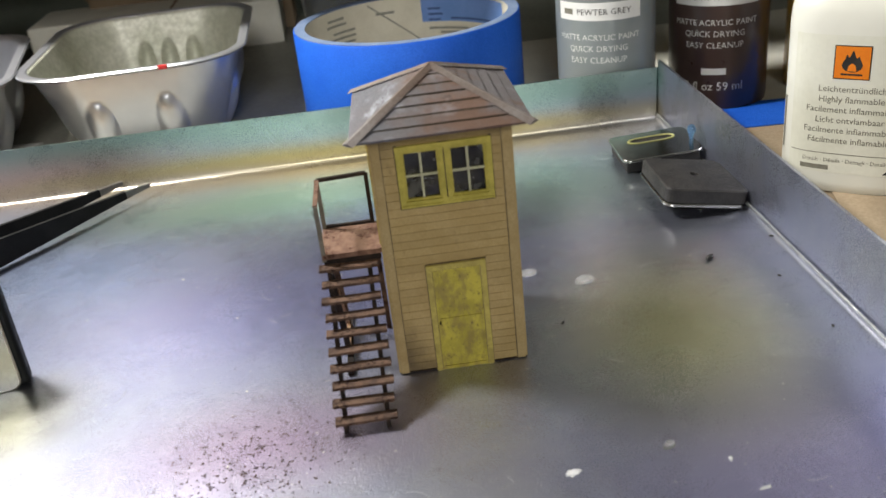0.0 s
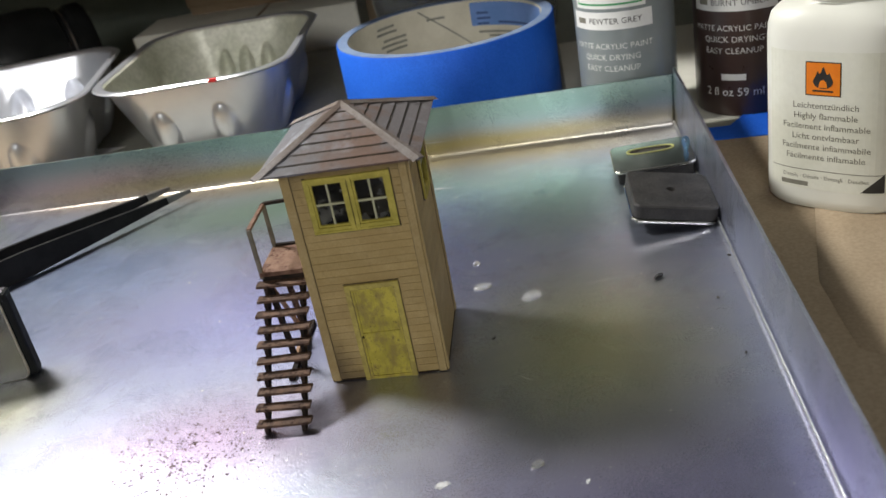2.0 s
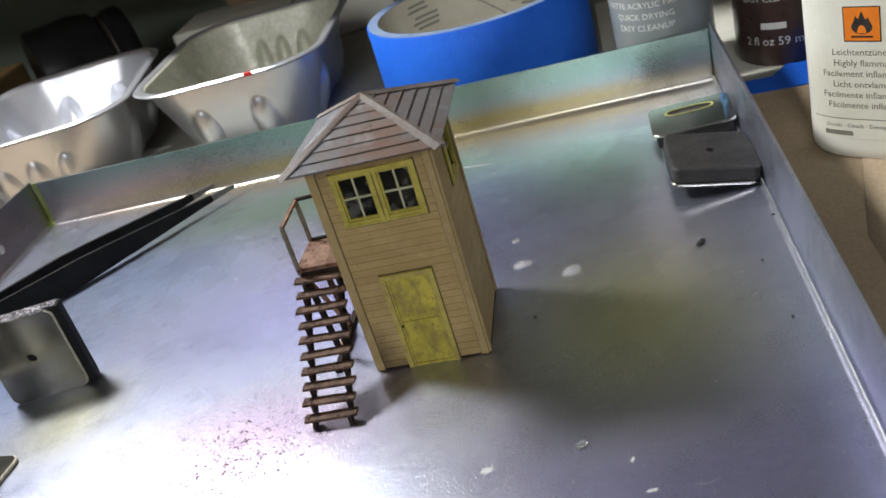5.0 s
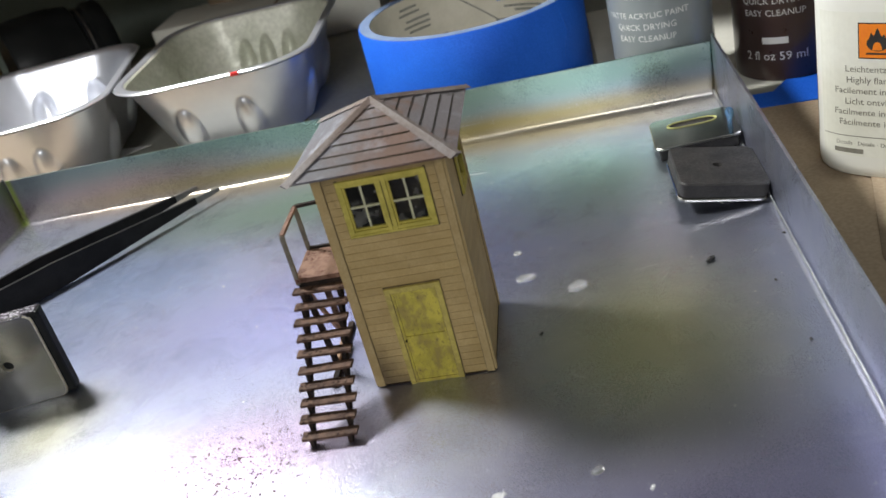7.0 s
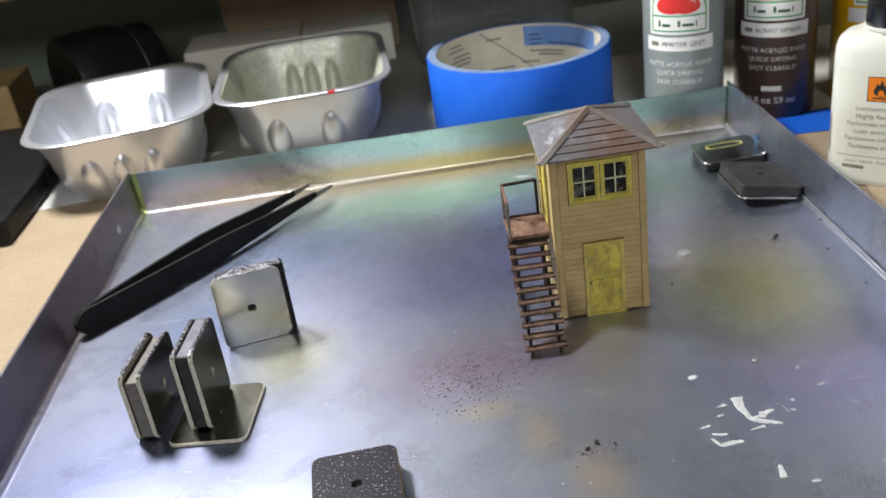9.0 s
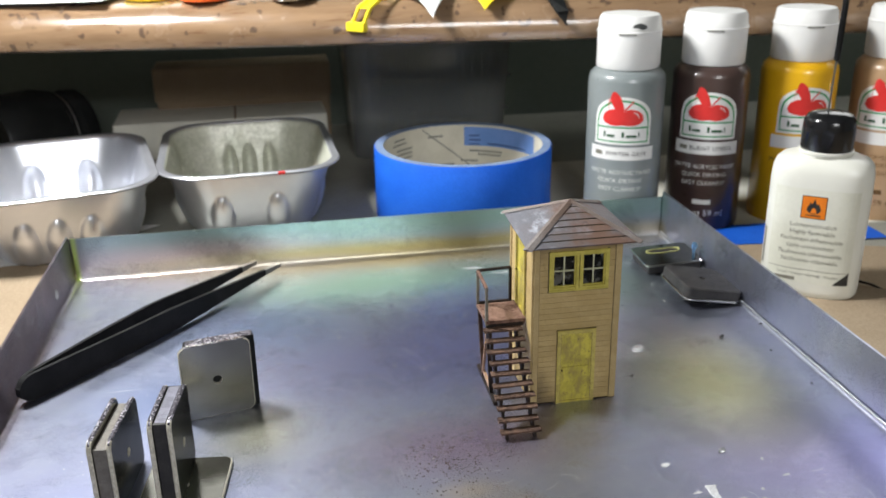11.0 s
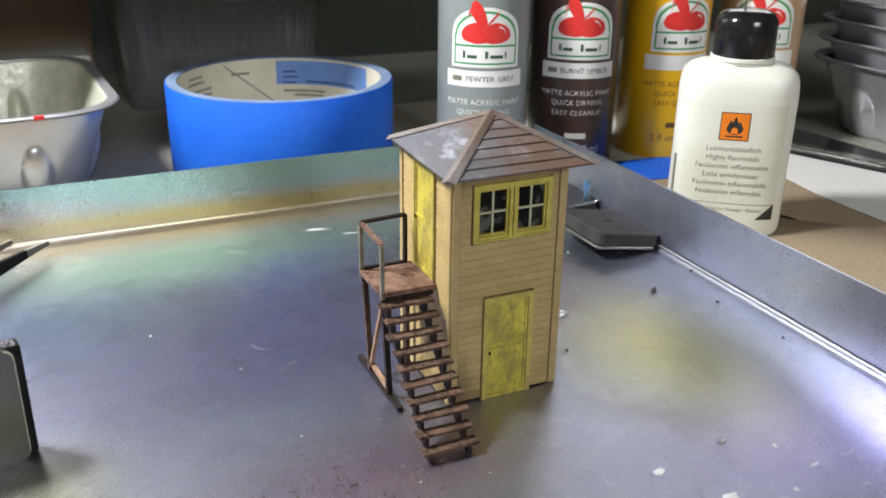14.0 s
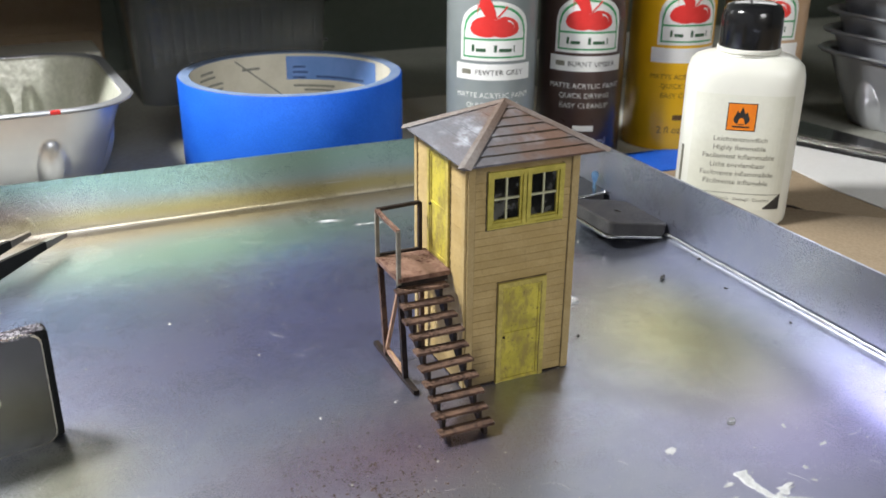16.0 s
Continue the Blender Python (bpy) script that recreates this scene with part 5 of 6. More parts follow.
# ---- glue bottle ----
def glue_bottle():
    ob = thing("glue_bottle", pose(0.1345, 0.2560, -0.0014, 0, 0, -37), "flat white plastic glue bottle with a black cap and needle", "glue bottle")
    hx, hy = 0.0196, 0.0130
    def ring(z, k, kx=None):
        kx = k if kx is None else kx
        pts = []
        for i in range(64):
            a = 2 * math.pi * i / 64
            c, s = math.cos(a), math.sin(a)
            e = 2 / 3.2
            pts.append((hx * kx * math.copysign(abs(c) ** e, c), hy * k * math.copysign(abs(s) ** e, s), z))
        return pts
    def round_ring(z, r):
        return [(r * math.cos(2 * math.pi * i / 64), r * math.sin(2 * math.pi * i / 64), z) for i in range(64)]
    rings = [ring(0.0, 0.80), ring(0.0006, 0.92), ring(0.0022, 0.985), ring(0.004, 1.0), ring(0.0300, 1.0), ring(0.0500, 1.0), ring(0.0535, 0.985), ring(0.0562, 0.93, 0.95), ring(0.0580, 0.83, 0.86), ring(0.0592, 0.74, 0.70), round_ring(0.0598, 0.0102), round_ring(0.0615, 0.0092), round_ring(0.064, 0.0092)]
    body = part("body", loft(rings, caps=(True, True)), GLUE_PLASTIC, ob, smooth=True)
    cap = [(0.0098, 0.0610), (0.0101, 0.0616), (0.0101, 0.0705), (0.0098, 0.0735), (0.0086, 0.0756), (0.0060, 0.0766), (0.0020, 0.0769)]
    c = part("cap", lathe(cap, 48), BLACK_PLASTIC, ob, "glossy black domed cap", smooth=True)
    part("cap_collar", lathe([(0.0104, 0.0602), (0.0106, 0.0606), (0.0106, 0.0616), (0.0102, 0.0618)], 48), GLUE_PLASTIC, ob)
    needle = part("needle", beam((-0.0012, 0.0, 0.0765), (-0.0008, 0.0010, 0.0980), 0.0007, 0.0007), BARE_TIP, ob, "thin metal needle stuck in the cap")
    bm = lathe([(0.0009, 0.0), (0.0012, 0.0006), (0.0012, 0.024), (0.0009, 0.0246)], 16)
    bmesh.ops.transform(bm, matrix=Matrix.Translation((-0.0008, 0.0010, 0.0965)) @ pose(0, 0, 0, -2, 1, 0), verts=bm.verts)
    part("needle_handle", bm, BLACK_PLASTIC, needle, "black handle of the needle")
    # label: everything stands just proud of the front
    def front(bm, z, d=0.0001):
        for v in bm.verts:
            x = v.co.x
            y = -hy * (max(0.0, 1 - (abs(x) / hx) ** 3.2)) ** (1 / 3.2)
            v.co = (x, y - d, z + v.co.y)
        return bm
    lab = part("label", front(strip(-0.0160, 0.0160, lambda u: 0.0, lambda u: 0.0405, 24), 0.0070, 0.00005), LABEL_CREAM, body, "printed safety label with an orange flame sign")
    sq = 0.0048
    cx = -0.0006
    part("hazard_frame", front(strip(cx - sq, cx + sq, lambda u: -sq, lambda u: sq, 8), 0.0400, 0.0001), INK, lab)
    part("hazard_square", front(strip(cx - sq + 0.0003, cx + sq - 0.0003, lambda u: -sq + 0.0003, lambda u: sq - 0.0003, 8), 0.0400, 0.00016), LABEL_ORANGE, lab, "orange flammable sign")
    def flame_edge(u, up):
        k = max(-1.0, min(1.0, (u - cx) / 0.0027))
        body = math.sqrt(1 - k * k) * 0.0021
        if not up:
            return -0.0006 - body
        return -0.0008 + body + 0.0021 * math.exp(-((k - 0.02) / 0.22) ** 2) + 0.0013 * math.exp(-((k + 0.55) / 0.14) ** 2) + 0.0010 * math.exp(-((k - 0.62) / 0.13) ** 2)
    part("flame", front(strip(cx - 0.0027, cx + 0.0027, lambda u: flame_edge(u, False), lambda u: flame_edge(u, True), 30), 0.0400, 0.00022), INK, lab)
    part("flame_heart", front(strip(cx - 0.0012, cx + 0.0012, lambda u: -0.0024, lambda u: -0.0024 + 0.0022 * math.sqrt(max(0.0, 1 - ((u - cx) / 0.0012) ** 2)), 10), 0.0400, 0.00028), LABEL_ORANGE, lab)
    part("flame_base", front(strip(cx - 0.0028, cx + 0.0028, lambda u: -0.0036, lambda u: -0.0031, 6), 0.0400, 0.00022), INK, lab)
    lines = ("Leichtentzündlich", "Highly flammable", "Facilement inflammable", "Licht ontvlambaar", "Facilmente infiammabile", "Fácilmente inflamable")
    for i, line in enumerate(lines):
        part("writing", front(letters(line, 0.00255), 0.0322 - i * 0.00305), INK_SOFT, lab)
    part("rule", front(strip(-0.0155, 0.0155, lambda u: 0.0, lambda u: 0.00022, 20), 0.0128), INK_SOFT, lab)
    part("writing", front(letters("Details · Détails · Dettagli · Detalles", 0.00165), 0.0108), INK_SOFT, lab)
    part("number_bar", front(strip(-0.0125, -0.0045, lambda u: -0.0007, lambda u: 0.0007, 8), 0.0085), INK_SOFT, lab)
    part("corner_mark", front(strip(0.0100, 0.0157, lambda u: -0.0012, lambda u: -0.0012 + (u - 0.0100) * 1.0, 8), 0.0088), INK, lab, "black corner mark")
    part("edge_print", front(strip(-0.0188, -0.0181, lambda u: 0.0, lambda u: 0.016, 3), 0.012), INK_SOFT, lab)


LABEL_CREAM = surface("cream_label", (0.66, 0.66, 0.56), (0.71, 0.71, 0.62), 50.0, 0.5)
glue_bottle()


# ---- things behind and on the shelf ----
def crate(name, m, dims, material, label, category, bevel=0.0015):
    ob = thing(name, m, label, category)
    x, y, z = dims
    part("body", box(-x / 2, x / 2, -y / 2, y / 2, 0, z, bevel), material, ob)
    return ob


b = crate("card_box", pose(-0.123, 0.560, -0.0022, 0, 0, 2), (0.138, 0.05, 0.0250), GREY_CARD, "low grey-white card box under the shelf", "box")
part("lid_seam", box(0.008, 0.0095, -0.0256, 0.025, 0.0251, 0.0255), CARDBOARD, b)
b = crate("cardboard_box", pose(-0.108, 0.590, -0.0022, 0, 0, 1), (0.118, 0.03, 0.052), CARDBOARD, "brown cardboard box behind the card box", "box")
part("lid", box(-0.0600, 0.0600, -0.0162, 0.0162, 0.0300, 0.0530, 0.001), CARDBOARD, b, "slightly wider cardboard lid")


def berry_box():
    ob = thing("clear_plastic_box", pose(0.012, 0.545, -0.0022, 0, 0, 0), "clear ribbed plastic food box in the shade under the shelf", "plastic box")
    hx, hy, h = 0.055, 0.045, 0.082
    rings = []
    for k in range(7):
        v = k / 6
        g = 0.90 + 0.10 * v
        pts = []
        for i, (x, y) in enumerate(rounded(hx * g, hy * g, 0.012, 6)):
            pts.append((x, y, v * h))
        rings.append(pts)
    s = part("shell", loft(rings, caps=(True, False)), CLEAR_PLASTIC, ob, smooth=True)
    s.modifiers.new("thickness", "SOLIDIFY").thickness = 0.0006
    for i in range(16):
        x = -0.045 + i * 0.006
        part("rib", beam((x * 0.92, -hy * 0.915 - 0.0006, 0.004), (x, -hy * 0.985 - 0.0006, 0.074), 0.0018, 0.0012), CLEAR_PLASTIC, ob)
    for z in (0.028, 0.050, 0.074):
        g = 0.90 + 0.10 * z / h
        part("ledge", beam((-hx * g * 0.86, -hy * g - 0.0012, z), (hx * g * 0.86, -hy * g - 0.0012, z), 0.0022, 0.0016), CLEAR_PLASTIC, ob)
        part("ledge", beam((hx * g + 0.0008, -hy * g * 0.8, z), (hx * g + 0.0008, hy * g * 0.8, z), 0.0022, 0.0016), CLEAR_PLASTIC, ob)


berry_box()


def black_spool():
    ob = thing("black_cylinder", pose(-0.226, 0.492, 0.0268, 90, 0, -52), "black plastic cylinder lying on its side under the shelf", "cylinder")
    prof = [(k * 0.90, z * 0.86) for k, z in ((0.012, -0.032), (0.0270, -0.032), (0.0285, -0.030), (0.0285, -0.022), (0.0265, -0.020), (0.0265, -0.014), (0.0300, -0.012), (0.0322, 0.000), (0.0322, 0.030), (0.0308, 0.032), (0.015, 0.032))]
    part("body", lathe(prof, 48), BLACK_MATT, ob, smooth=True)
    part("ring", lathe([(0.0240, -0.0150), (0.0243, -0.0147), (0.0243, -0.0141), (0.0240, -0.0138)], 48, (False, False)), BARE_TIP, ob)


black_spool()
crate("wood_offcut", pose(-0.316, 0.50, -0.0022, 0, 0, 5), (0.060, 0.05, 0.034), TAN_WOOD, "pale brown wooden offcut under the shelf", "wood block")
b = crate("black_case", pose(-0.2915, 0.386, -0.0014, 0, 0, 1), (0.11, 0.145, 0.0120), BLACK_COAT, "flat black case on the bench beside the tins", "case", 0.003)
part("lid", box(-0.0555, 0.0555, -0.0730, 0.0730, 0.0085, 0.0128, 0.0012), BLACK_COAT, b, "thin flat lid")
part("catch", box(0.0555, 0.0565, -0.012, 0.004, 0.004, 0.011, 0.0003), BLACK_MATT, b)

# papers and tape on the bench
tagged(link("blue_tape_strip", prism([(0.098, 0.3115), (0.205, 0.303), (0.205, 0.331), (0.126, 0.336), (0.116, 0.3225), (0.098, 0.3235)], -0.0013, -0.0010, "z"), BLUE_TAPE), "strip of blue masking tape stuck on the bench", "tape")
ob = link("white_sheet", prism([(0.193, 0.150), (0.193, 0.262), (0.197, 0.288), (0.206, 0.305), (0.224, 0.315), (0.242, 0.274), (0.275, 0.150)], -0.0013, -0.0009, "z"), PAPER_WHITE)
tagged(ob, "white paper sheet on the bench", "paper")
ob = link("white_sheet", prism([(0.060, 0.334), (0.235, 0.325), (0.245, 0.47), (0.060, 0.47)], -0.00215, -0.0017, "z"), GREY_CARD)
tagged(ob, "pale grey sheet under the paint bottles", "paper")
ob = link("white_sheet", prism([(-0.28, 0.350), (-0.20, 0.357), (-0.15, 0.40), (-0.28, 0.42)], -0.00138, -0.00125, "z"), PAPER_WHITE)
tagged(ob, "white paper sheet under a food tin", "paper")

# stack of nested aluminium tins
for k in range(4):
    food_tin(pose(0.3140 + 0.002 * k, 0.307 + 0.0015 * k, -0.0022 + 0.0088 * k, 0, 0, 4 - 3 * k), "aluminium food tin in a nested stack", flutes=2)
tagged(link("dark_plastic_strip", prism([(0.2245, 0.3190), (0.2430, 0.2740), (0.2640, 0.2780), (0.2560, 0.3440)], -0.0022, 0.0004, "z"), BLACK_PLASTIC), "glossy black plastic strip on the bench beside white paper", "plastic strip")
crate("steel_rule", pose(0.2415, 0.3000, 0.0004, 0, 0, 112), (0.060, 0.0045, 0.0009), STEEL, "narrow steel rule lying on a black strip", "ruler", 0.0003)
# dark bars laid along the paper's crease to stand for its shadow
crease_path = [Vector((0.1580, 0.2585, -0.0010)), Vector((0.1622, 0.2520, -0.0008)), Vector((0.1640, 0.2420, -0.0008)), Vector((0.1635, 0.2290, -0.0010))]
bm = bmesh.new()
for p, q in zip(crease_path, crease_path[1:]):
    beam(p, q, 0.0009, 0.0007, bm)
tagged(link("crease_shadow", bm, DARK_WOOD), "thin dark line for the shadow along a crease in the brown paper", "thread")


# on the shelf
def shelf_z():
    return 0.110


def yellow_clip():
    ob = thing("yellow_plastic_clip", pose(-0.0375, 0.3920, shelf_z(), 0, 0, -44), "yellow plastic ladder-shaped clip hanging over the shelf edge", "plastic part")
    bm = bmesh.new()
    pts = [(0.000, -0.0065, -0.0105), (0.001, -0.0020, -0.0030), (0.002, 0.0060, 0.0010), (0.004, 0.0300, 0.0014)]
    for s in (-0.0035, 0.0035):
        for p, q in zip(pts, pts[1:]):
            beam((p[0] + s, p[1], p[2]), (q[0] + s, q[1], q[2]), 0.0014, 0.0014, bm)
    part("rails", bm, YELLOW_PLASTIC, ob)
    for i in range(9):
        u = i / 8
        a = Vector(pts[1]).lerp(Vector(pts[2]), u * 2) if u < 0.5 else Vector(pts[2]).lerp(Vector(pts[3]), u * 2 - 1)
        part("rung", beam(a - Vector((0.0035, 0, 0)), a + Vector((0.0035, 0, 0)), 0.0010, 0.0010), YELLOW_PLASTIC, ob)
    part("head", box(-0.0062, 0.0050, -0.0085, -0.0050, -0.0140, -0.0095, 0.0006), YELLOW_PLASTIC, ob)


yellow_clip()


def loose_sheet(name, m, w, d, material, label, curl):
    rings = []
    for i in range(13):
        u = i / 12 - 0.5
        rings.append([(w * u, d * (j / 8 - 0.5), curl * (4 * u * u) * (0.4 + j / 8) + 0.0004) for j in range(9)])
    ob = link(name, loft(rings, close=False), material, smooth=True)
    ob.modifiers.new("thickness", "SOLIDIFY").thickness = 0.0003
    ob.matrix_world = m
    return tagged(ob, label, "paper")


def hanging_sheet(name, tip, back_left, back_right, drop, material, label):
    """A sheet lying on the shelf with one corner bent down over the front edge."""
    tip, bl, br = Vector((*tip, 0)), Vector((*back_left, 0)), Vector((*back_right, 0))
    rings = []
    for i in range(15):
        u = i / 14
        a, b = bl.lerp(tip, u), br.lerp(tip, u)
        over = max(0.0, u - 0.80) / 0.20
        z = shelf_z() + 0.0011 + 0.0016 * math.sin(u * 5.0) ** 2 * (1 - over) - drop * over ** 1.4
        rings.append([a.lerp(b, j / 6) + Vector((0, -0.0012 * over, z)) for j in range(7)])
    ob = link(name, loft(rings, close=False), material, smooth=True)
    ob.modifiers.new("thickness", "SOLIDIFY").thickness = 0.0003
    return tagged(ob, label, "paper")


hanging_sheet("paper_sheet", (-0.0060, 0.3795), (-0.045, 0.450), (0.040, 0.440), 0.0085, PAPER_WHITE, "white paper sheet bent over the shelf edge")
hanging_sheet("yellow_paper", (0.0200, 0.3800), (0.000, 0.440), (0.080, 0.420), 0.0060, YELLOW_PLASTIC, "bright yellow paper bent over the shelf edge")
loose_sheet("paper_sheet", pose(-0.225, 0.465, 0.1108, 0, 0, -12), 0.14, 0.08, PAPER_WHITE, "white paper sheet lying on the shelf", 0.002)
loose_sheet("paper_sheet", pose(-0.085, 0.452, 0.1108, 0, 0, 8), 0.07, 0.06, PAPER_WHITE, "white printed leaflet on the shelf", 0.002)


def lidded_pot(x, y, r, h, material, label):
    ob = thing("plastic_cap", pose(x, y, 0.1102), label, "cap")
    part("body", lathe([(r * 0.94, 0), (r, 0.0006), (r, h - 0.001), (r * 0.93, h), (r * 0.3, h)], 40), material, ob, smooth=True)
    bm = bmesh.new()
    for i in range(20):
        a = 2 * math.pi * i / 20
        beam((r * math.cos(a), r * math.sin(a), 0.001), (r * math.cos(a), r * math.sin(a), h - 0.0015), 0.0010, 0.0010, bm)
    part("grip", bm, material, ob)


lidded_pot(-0.1165, 0.4190, 0.0112, 0.009, ORANGE_PLASTIC, "orange ribbed plastic cap on the shelf")
lidded_pot(-0.1430, 0.4340, 0.0140, 0.007, YELLOW_PLASTIC, "yellow ribbed plastic cap on the shelf")
lidded_pot(-0.0715, 0.4120, 0.0118, 0.005, STEEL, "shiny metal lid on the shelf")


def dark_strap():
    ob = thing("black_strap", pose(0, 0, 0), "black plastic strap hanging over the shelf edge", "strap")
    line = [(0.047, 0.425, 0.1125), (0.053, 0.400, 0.1122), (0.0565, 0.3835, 0.1095), (0.0590, 0.3768, 0.1030), (0.0610, 0.3765, 0.0970)]
    rings = []
    for i, p in enumerate(line):
        d = (Vector(line[min(i + 1, 4)]) - Vector(line[max(i - 1, 0)])).normalized()
        side = d.cross(Vector((0, 0, 1))).normalized() * (0.0042 if i < 4 else 0.0034)
        up = side.cross(d).normalized() * 0.0006
        p = Vector(p)
        rings.append([p - side - up, p + side - up, p + side + up, p - side + up])
    part("strap", loft(rings, caps=(True, True)), BLACK_MATT, ob)
    part("buckle", box(0.0435, 0.0525, 0.4240, 0.4330, 0.1101, 0.1145, 0.0006), BLACK_PLASTIC, ob)


dark_strap()


# ---- crumbs, flakes and grit on the tray ----
def flake(x, y, size, seed, material, label, name="paint_flake", t=0.00016, stretch=1.0, turn=0.0):
    """A ragged thin chip: an uneven outline with deep notches."""
    rnd = random.Random(seed)
    n = 34
    ph = [rnd.uniform(0, 6.28) for _ in range(4)]
    pts = []
    for i in range(n):
        a = 2 * math.pi * i / n
        r = 0.62 + 0.22 * math.sin(2 * a + ph[0]) + 0.14 * math.sin(5 * a + ph[1]) + 0.10 * math.sin(9 * a + ph[2]) + rnd.uniform(-0.10, 0.10)
        r = max(0.14, r) * size
        pts.append((r * math.cos(a) * stretch, r * math.sin(a) / stretch))
    ob = link(name, prism(pts, 0.00002, t, "z"), material)
    ob.matrix_world = pose(x, y, 0, 0, 0, turn)
    return tagged(ob, label, "flake", "flakes on the tray")


WHITE_FLAKE = "white paint flake stuck on the metal tray"
for i, (x, y, s, st, tn) in enumerate(((0.0356, 0.1222, 0.0026, 1.7, 10), (0.0190, 0.1203, 0.0012, 1.5, 10), (0.0262, 0.1280, 0.0012, 1.5, -10), (0.0242, 0.1240, 0.0009, 1.6, 0), (0.0226, 0.1424, 0.0018, 1.7, 30), (0.0550, 0.1312, 0.0010, 1.4, 20), (0.0450, 0.1262, 0.0008, 1.2, 0),
                                        (-0.0020, 0.3040, 0.0028, 2.4, -8), (0.0098, 0.2962, 0.0024, 2.8, -10), (0.0435, 0.1222, 0.0007, 1.2, 0), (0.0380, 0.0952, 0.0012, 1.4, 20), (0.0520, 0.1400, 0.0008, 1.3, 50))):
    flake(x, y, s, 20 + i, CHIP_PAINT, WHITE_FLAKE, stretch=st, turn=tn)


def paint_smear(points, label):
    """A thin ragged stroke of dried paint along a line of (x, y, half width)."""
    rnd = random.Random(77)
    bm = bmesh.new()
    rings = []
    for (x, y, w), (p, q, v) in zip(points, points[1:]):
        n = max(3, int(math.dist((x, y), (p, q)) / 0.0006))
        for i in range(n):
            f = i / n
            d = Vector((p - x, q - y)).normalized()
            c, h = Vector((x + (p - x) * f, y + (q - y) * f)), w + (v - w) * f
            l, r = h * rnd.uniform(0.65, 1.2), h * rnd.uniform(0.65, 1.2)
            rings.append([(c.x - d.y * l, c.y + d.x * l, 0.00002), (c.x - d.y * l * 0.8, c.y + d.x * l * 0.8, 0.00020), (c.x + d.y * r * 0.8, c.y - d.x * r * 0.8, 0.00020), (c.x + d.y * r, c.y - d.x * r, 0.00002)])
    loft(rings, caps=(True, True), bm=bm)
    return tagged(link("paint_smear", bm, CHIP_PAINT), label, "flake", "flakes on the tray")


def glue_drop(x, y, r, stretch, turn):
    ob = link("glue_drop", lathe([(r, 0.00002), (r * 0.97, 0.0004), (r * 0.8, 0.0007), (r * 0.45, 0.0007), (r * 0.2, 0.0005)], 28), DRIED_GLUE, smooth=True)
    ob.matrix_world = pose(x, y, 0, 0, 0, turn) @ Matrix.Diagonal((stretch, 1 / stretch, 1, 1))
    tagged(ob, "clear dried glue drop on the metal tray", "glue drop", "glue drops")


glue_drop(0.0285, 0.2220, 0.0022, 1.25, 10)
glue_drop(0.0420, 0.2142, 0.0024, 1.15, 35)
glue_drop(0.0422, 0.1460, 0.0012, 1.3, 30)
glue_drop(0.0262, 0.2360, 0.0011, 1.1, 0)
for stroke in (((0.0312, 0.1306, 0.0019), (0.0308, 0.1262, 0.0012), (0.0315, 0.1215, 0.0009), (0.0345, 0.1192, 0.0011), (0.0392, 0.1172, 0.0003)),
               ((0.0300, 0.1166, 0.0003), (0.0345, 0.1176, 0.0005)),
               ((0.0192, 0.1155, 0.0004), (0.0205, 0.1125, 0.0006), (0.0235, 0.1128, 0.0011), (0.0272, 0.1128, 0.0004)),
               ((0.0198, 0.1172, 0.0003), (0.0220, 0.1164, 0.0006), (0.0243, 0.1164, 0.0003)),
               ((0.0318, 0.1022, 0.0006), (0.0312, 0.0970, 0.0011))):
    paint_smear(stroke, "ragged smear of dried white paint on the metal tray")


def crumb(x, y, size, seed, label="dark crumb lying on the tray"):
    rnd = random.Random(seed)
    bm = bmesh.new()
    bmesh.ops.create_icosphere(bm, subdivisions=2, radius=size)
    for v in bm.verts:
        v.co *= rnd.uniform(0.55, 1.1)
        v.co.z = v.co.z * 0.6 + size * 0.5
    ob = link("crumb", bm, FERRITE)
    ob.matrix_world = pose(x, y, 0, 0, 0, rnd.uniform(0, 360)) @ Matrix.Diagonal((1.5, 0.7, 1, 1))
    tagged(ob, label, "crumb", "crumbs on the tray")


for i, (x, y, s) in enumerate(((0.0760, 0.2165, 0.0012), (0.0322, 0.1950, 0.0006), (0.0905, 0.1780, 0.0005), (0.1000 - 0.004, 0.2240, 0.0006), (0.0890, 0.2030, 0.0005), (-0.010, 0.1205, 0.0008), (-0.013, 0.1185, 0.0007), (-0.0055, 0.1190, 0.0006))):
    crumb(x, y, s, 40 + i)


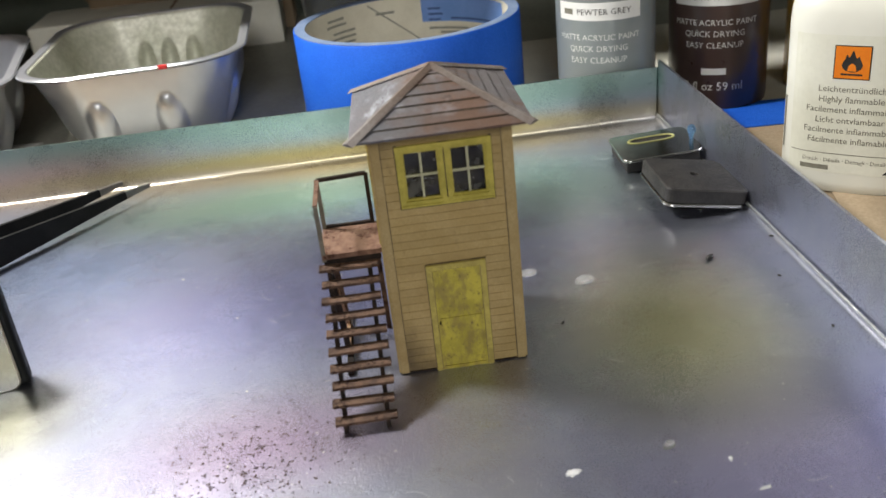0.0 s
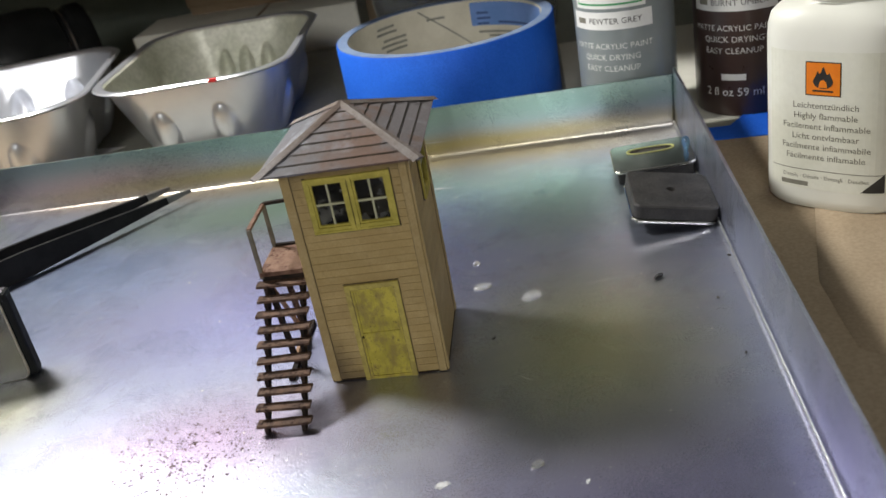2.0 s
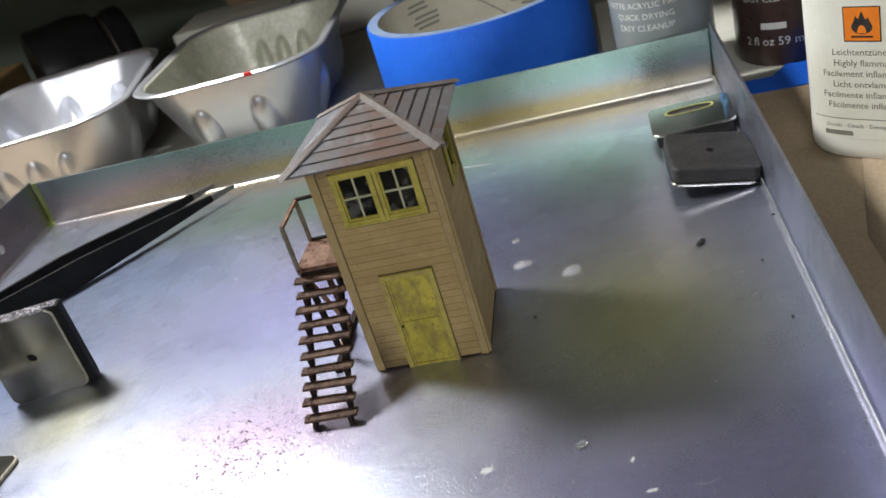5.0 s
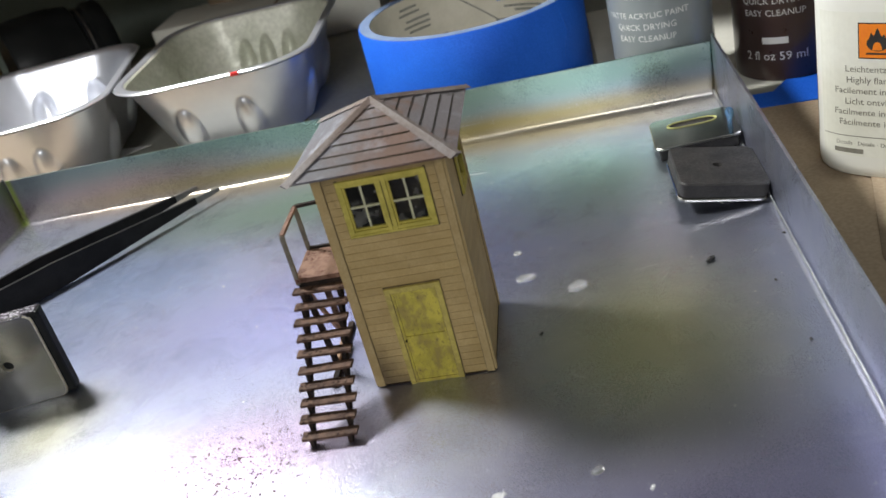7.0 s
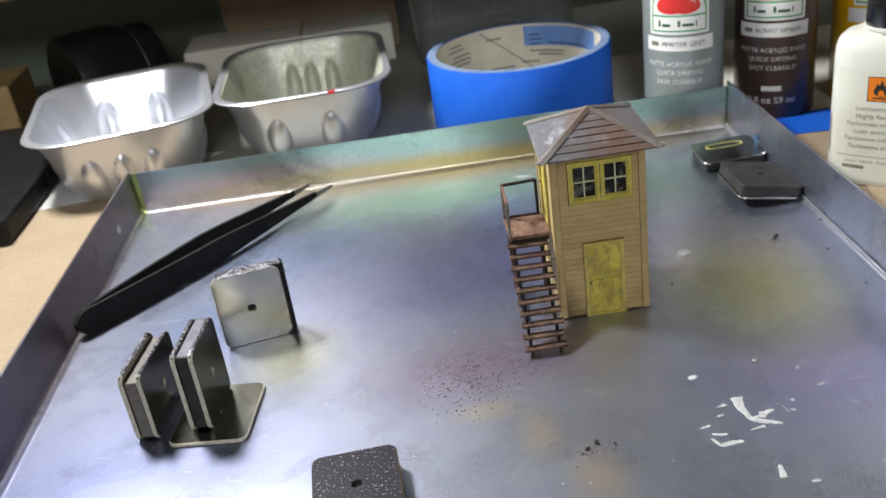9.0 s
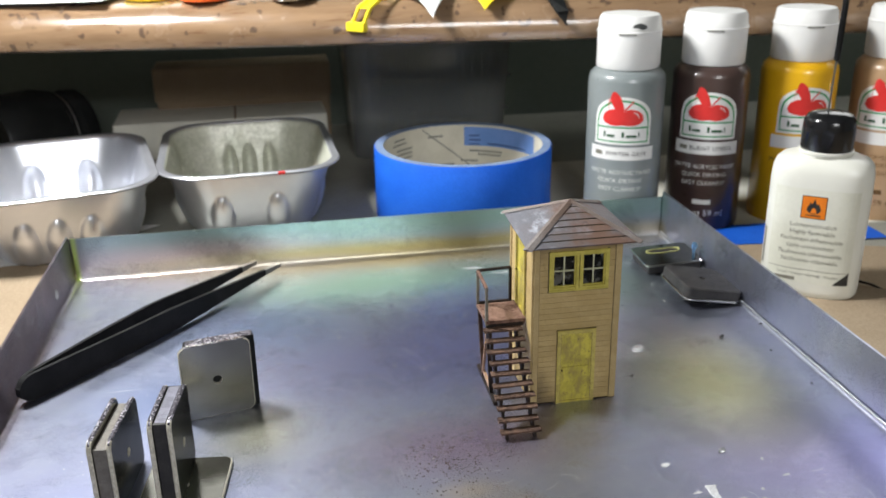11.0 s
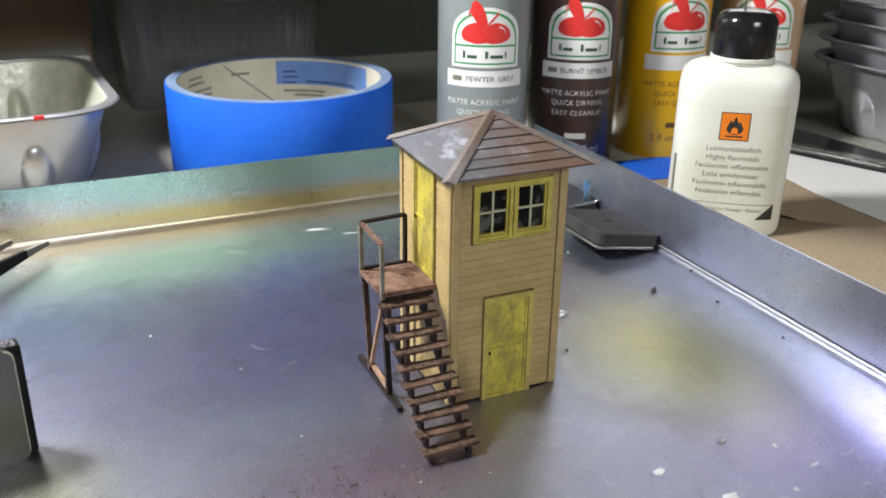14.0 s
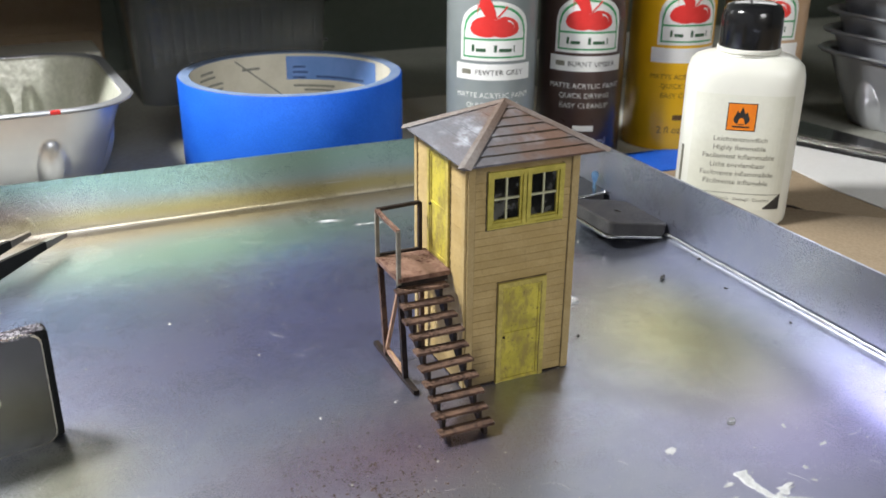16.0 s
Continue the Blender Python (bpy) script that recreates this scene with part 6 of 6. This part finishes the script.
def grit():
    """Fine brown grit scattered in front of the stairs, and pale dust over the whole tray."""
    rnd = np.random.default_rng(3)
    for name, material, label, pts in (
        ("brown_grit", GRIT, "fine rust-brown grit scattered on the tray", [(*p, s) for p, s in zip(np.vstack([rnd.normal((-0.0400, 0.1575), (0.0090, 0.0085), (460, 2)), rnd.normal((-0.043, 0.163), (0.015, 0.013), (760, 2)), rnd.normal((-0.013, 0.1185), (0.0035, 0.0022), (70, 2))]), np.concatenate([rnd.uniform(0.00018, 0.00050, 460), rnd.uniform(0.00008, 0.00024, 760), rnd.uniform(0.0001, 0.0004, 70)]))]),
        ("pale_dust", GREY_CARD, "pale dust specks on the tray", [(x, y, s) for x, y, s in zip(rnd.uniform(-0.17, 0.096, 2600), rnd.uniform(0.09, 0.322, 2600), rnd.exponential(0.00008, 2600) + 0.00003)]),
    ):
        verts, faces = [], []
        for x, y, s in pts:
            a, b = rnd.uniform(0, 6.28), len(verts)
            k = rnd.uniform(0.5, 1.0, 4) * s
            for j in range(4):
                verts.append((x + k[j] * math.cos(a + j * 1.57), y + k[j] * math.sin(a + j * 1.57), 0.00001))
            verts.append((x, y, s * 0.7))
            faces += [(b, b + 1, b + 4), (b + 1, b + 2, b + 4), (b + 2, b + 3, b + 4), (b + 3, b, b + 4), (b + 3, b + 2, b + 1, b)]
        me = bpy.data.meshes.new(name)
        me.from_pydata(verts, [], faces)
        me.materials.append(material)
        tagged(new(name, me), label, "dust", kind="stuff")



def fibres():
    """Short pale hairs and scuffs on the tray, too fine to count."""
    rnd = random.Random(9)
    bm = bmesh.new()
    for _ in range(60):
        x, y, a = rnd.uniform(-0.15, 0.09), rnd.uniform(0.11, 0.31), rnd.uniform(0, 6.28)
        bend, length, w = rnd.uniform(-260, 260), rnd.uniform(0.002, 0.007), rnd.uniform(0.000018, 0.00004)
        last = None
        for i in range(9):
            p = Vector((x, y, 0.00003))
            s = Vector((-math.sin(a), math.cos(a), 0)) * w
            pair = (bm.verts.new(p - s), bm.verts.new(p + s), bm.verts.new(p + Vector((0, 0, 0.00006))))
            if last:
                bm.faces.new((last[0], pair[0], pair[2], last[2]))
                bm.faces.new((last[2], pair[2], pair[1], last[1]))
            last = pair
            x, y, a = x + math.cos(a) * length / 8, y + math.sin(a) * length / 8, a + bend * length / 8
    ob = link("fibres", bm, PAPER_WHITE)
    tagged(ob, "fine pale hairs and scuffs on the metal tray", "dust", kind="stuff")


def glass_bead():
    bm = lathe([(0.0004, 0.0), (0.0008, 0.0004), (0.0006, 0.0022), (0.0009, 0.0036), (0.0014, 0.0048), (0.0013, 0.0060), (0.0007, 0.0068)], 20)
    ob = link("glass_bead", bm, BEAD_BLUE, smooth=True)
    ob.matrix_world = pose(0.0945, 0.2835, 0.0056)
    tagged(ob, "tiny clear blue drop standing on a magnet", "bead")


BEAD_BLUE = clear_pane("clear_blue_drop", 0.06, (0.30, 0.55, 0.85, 1))
glass_bead()
grit()
fibres()
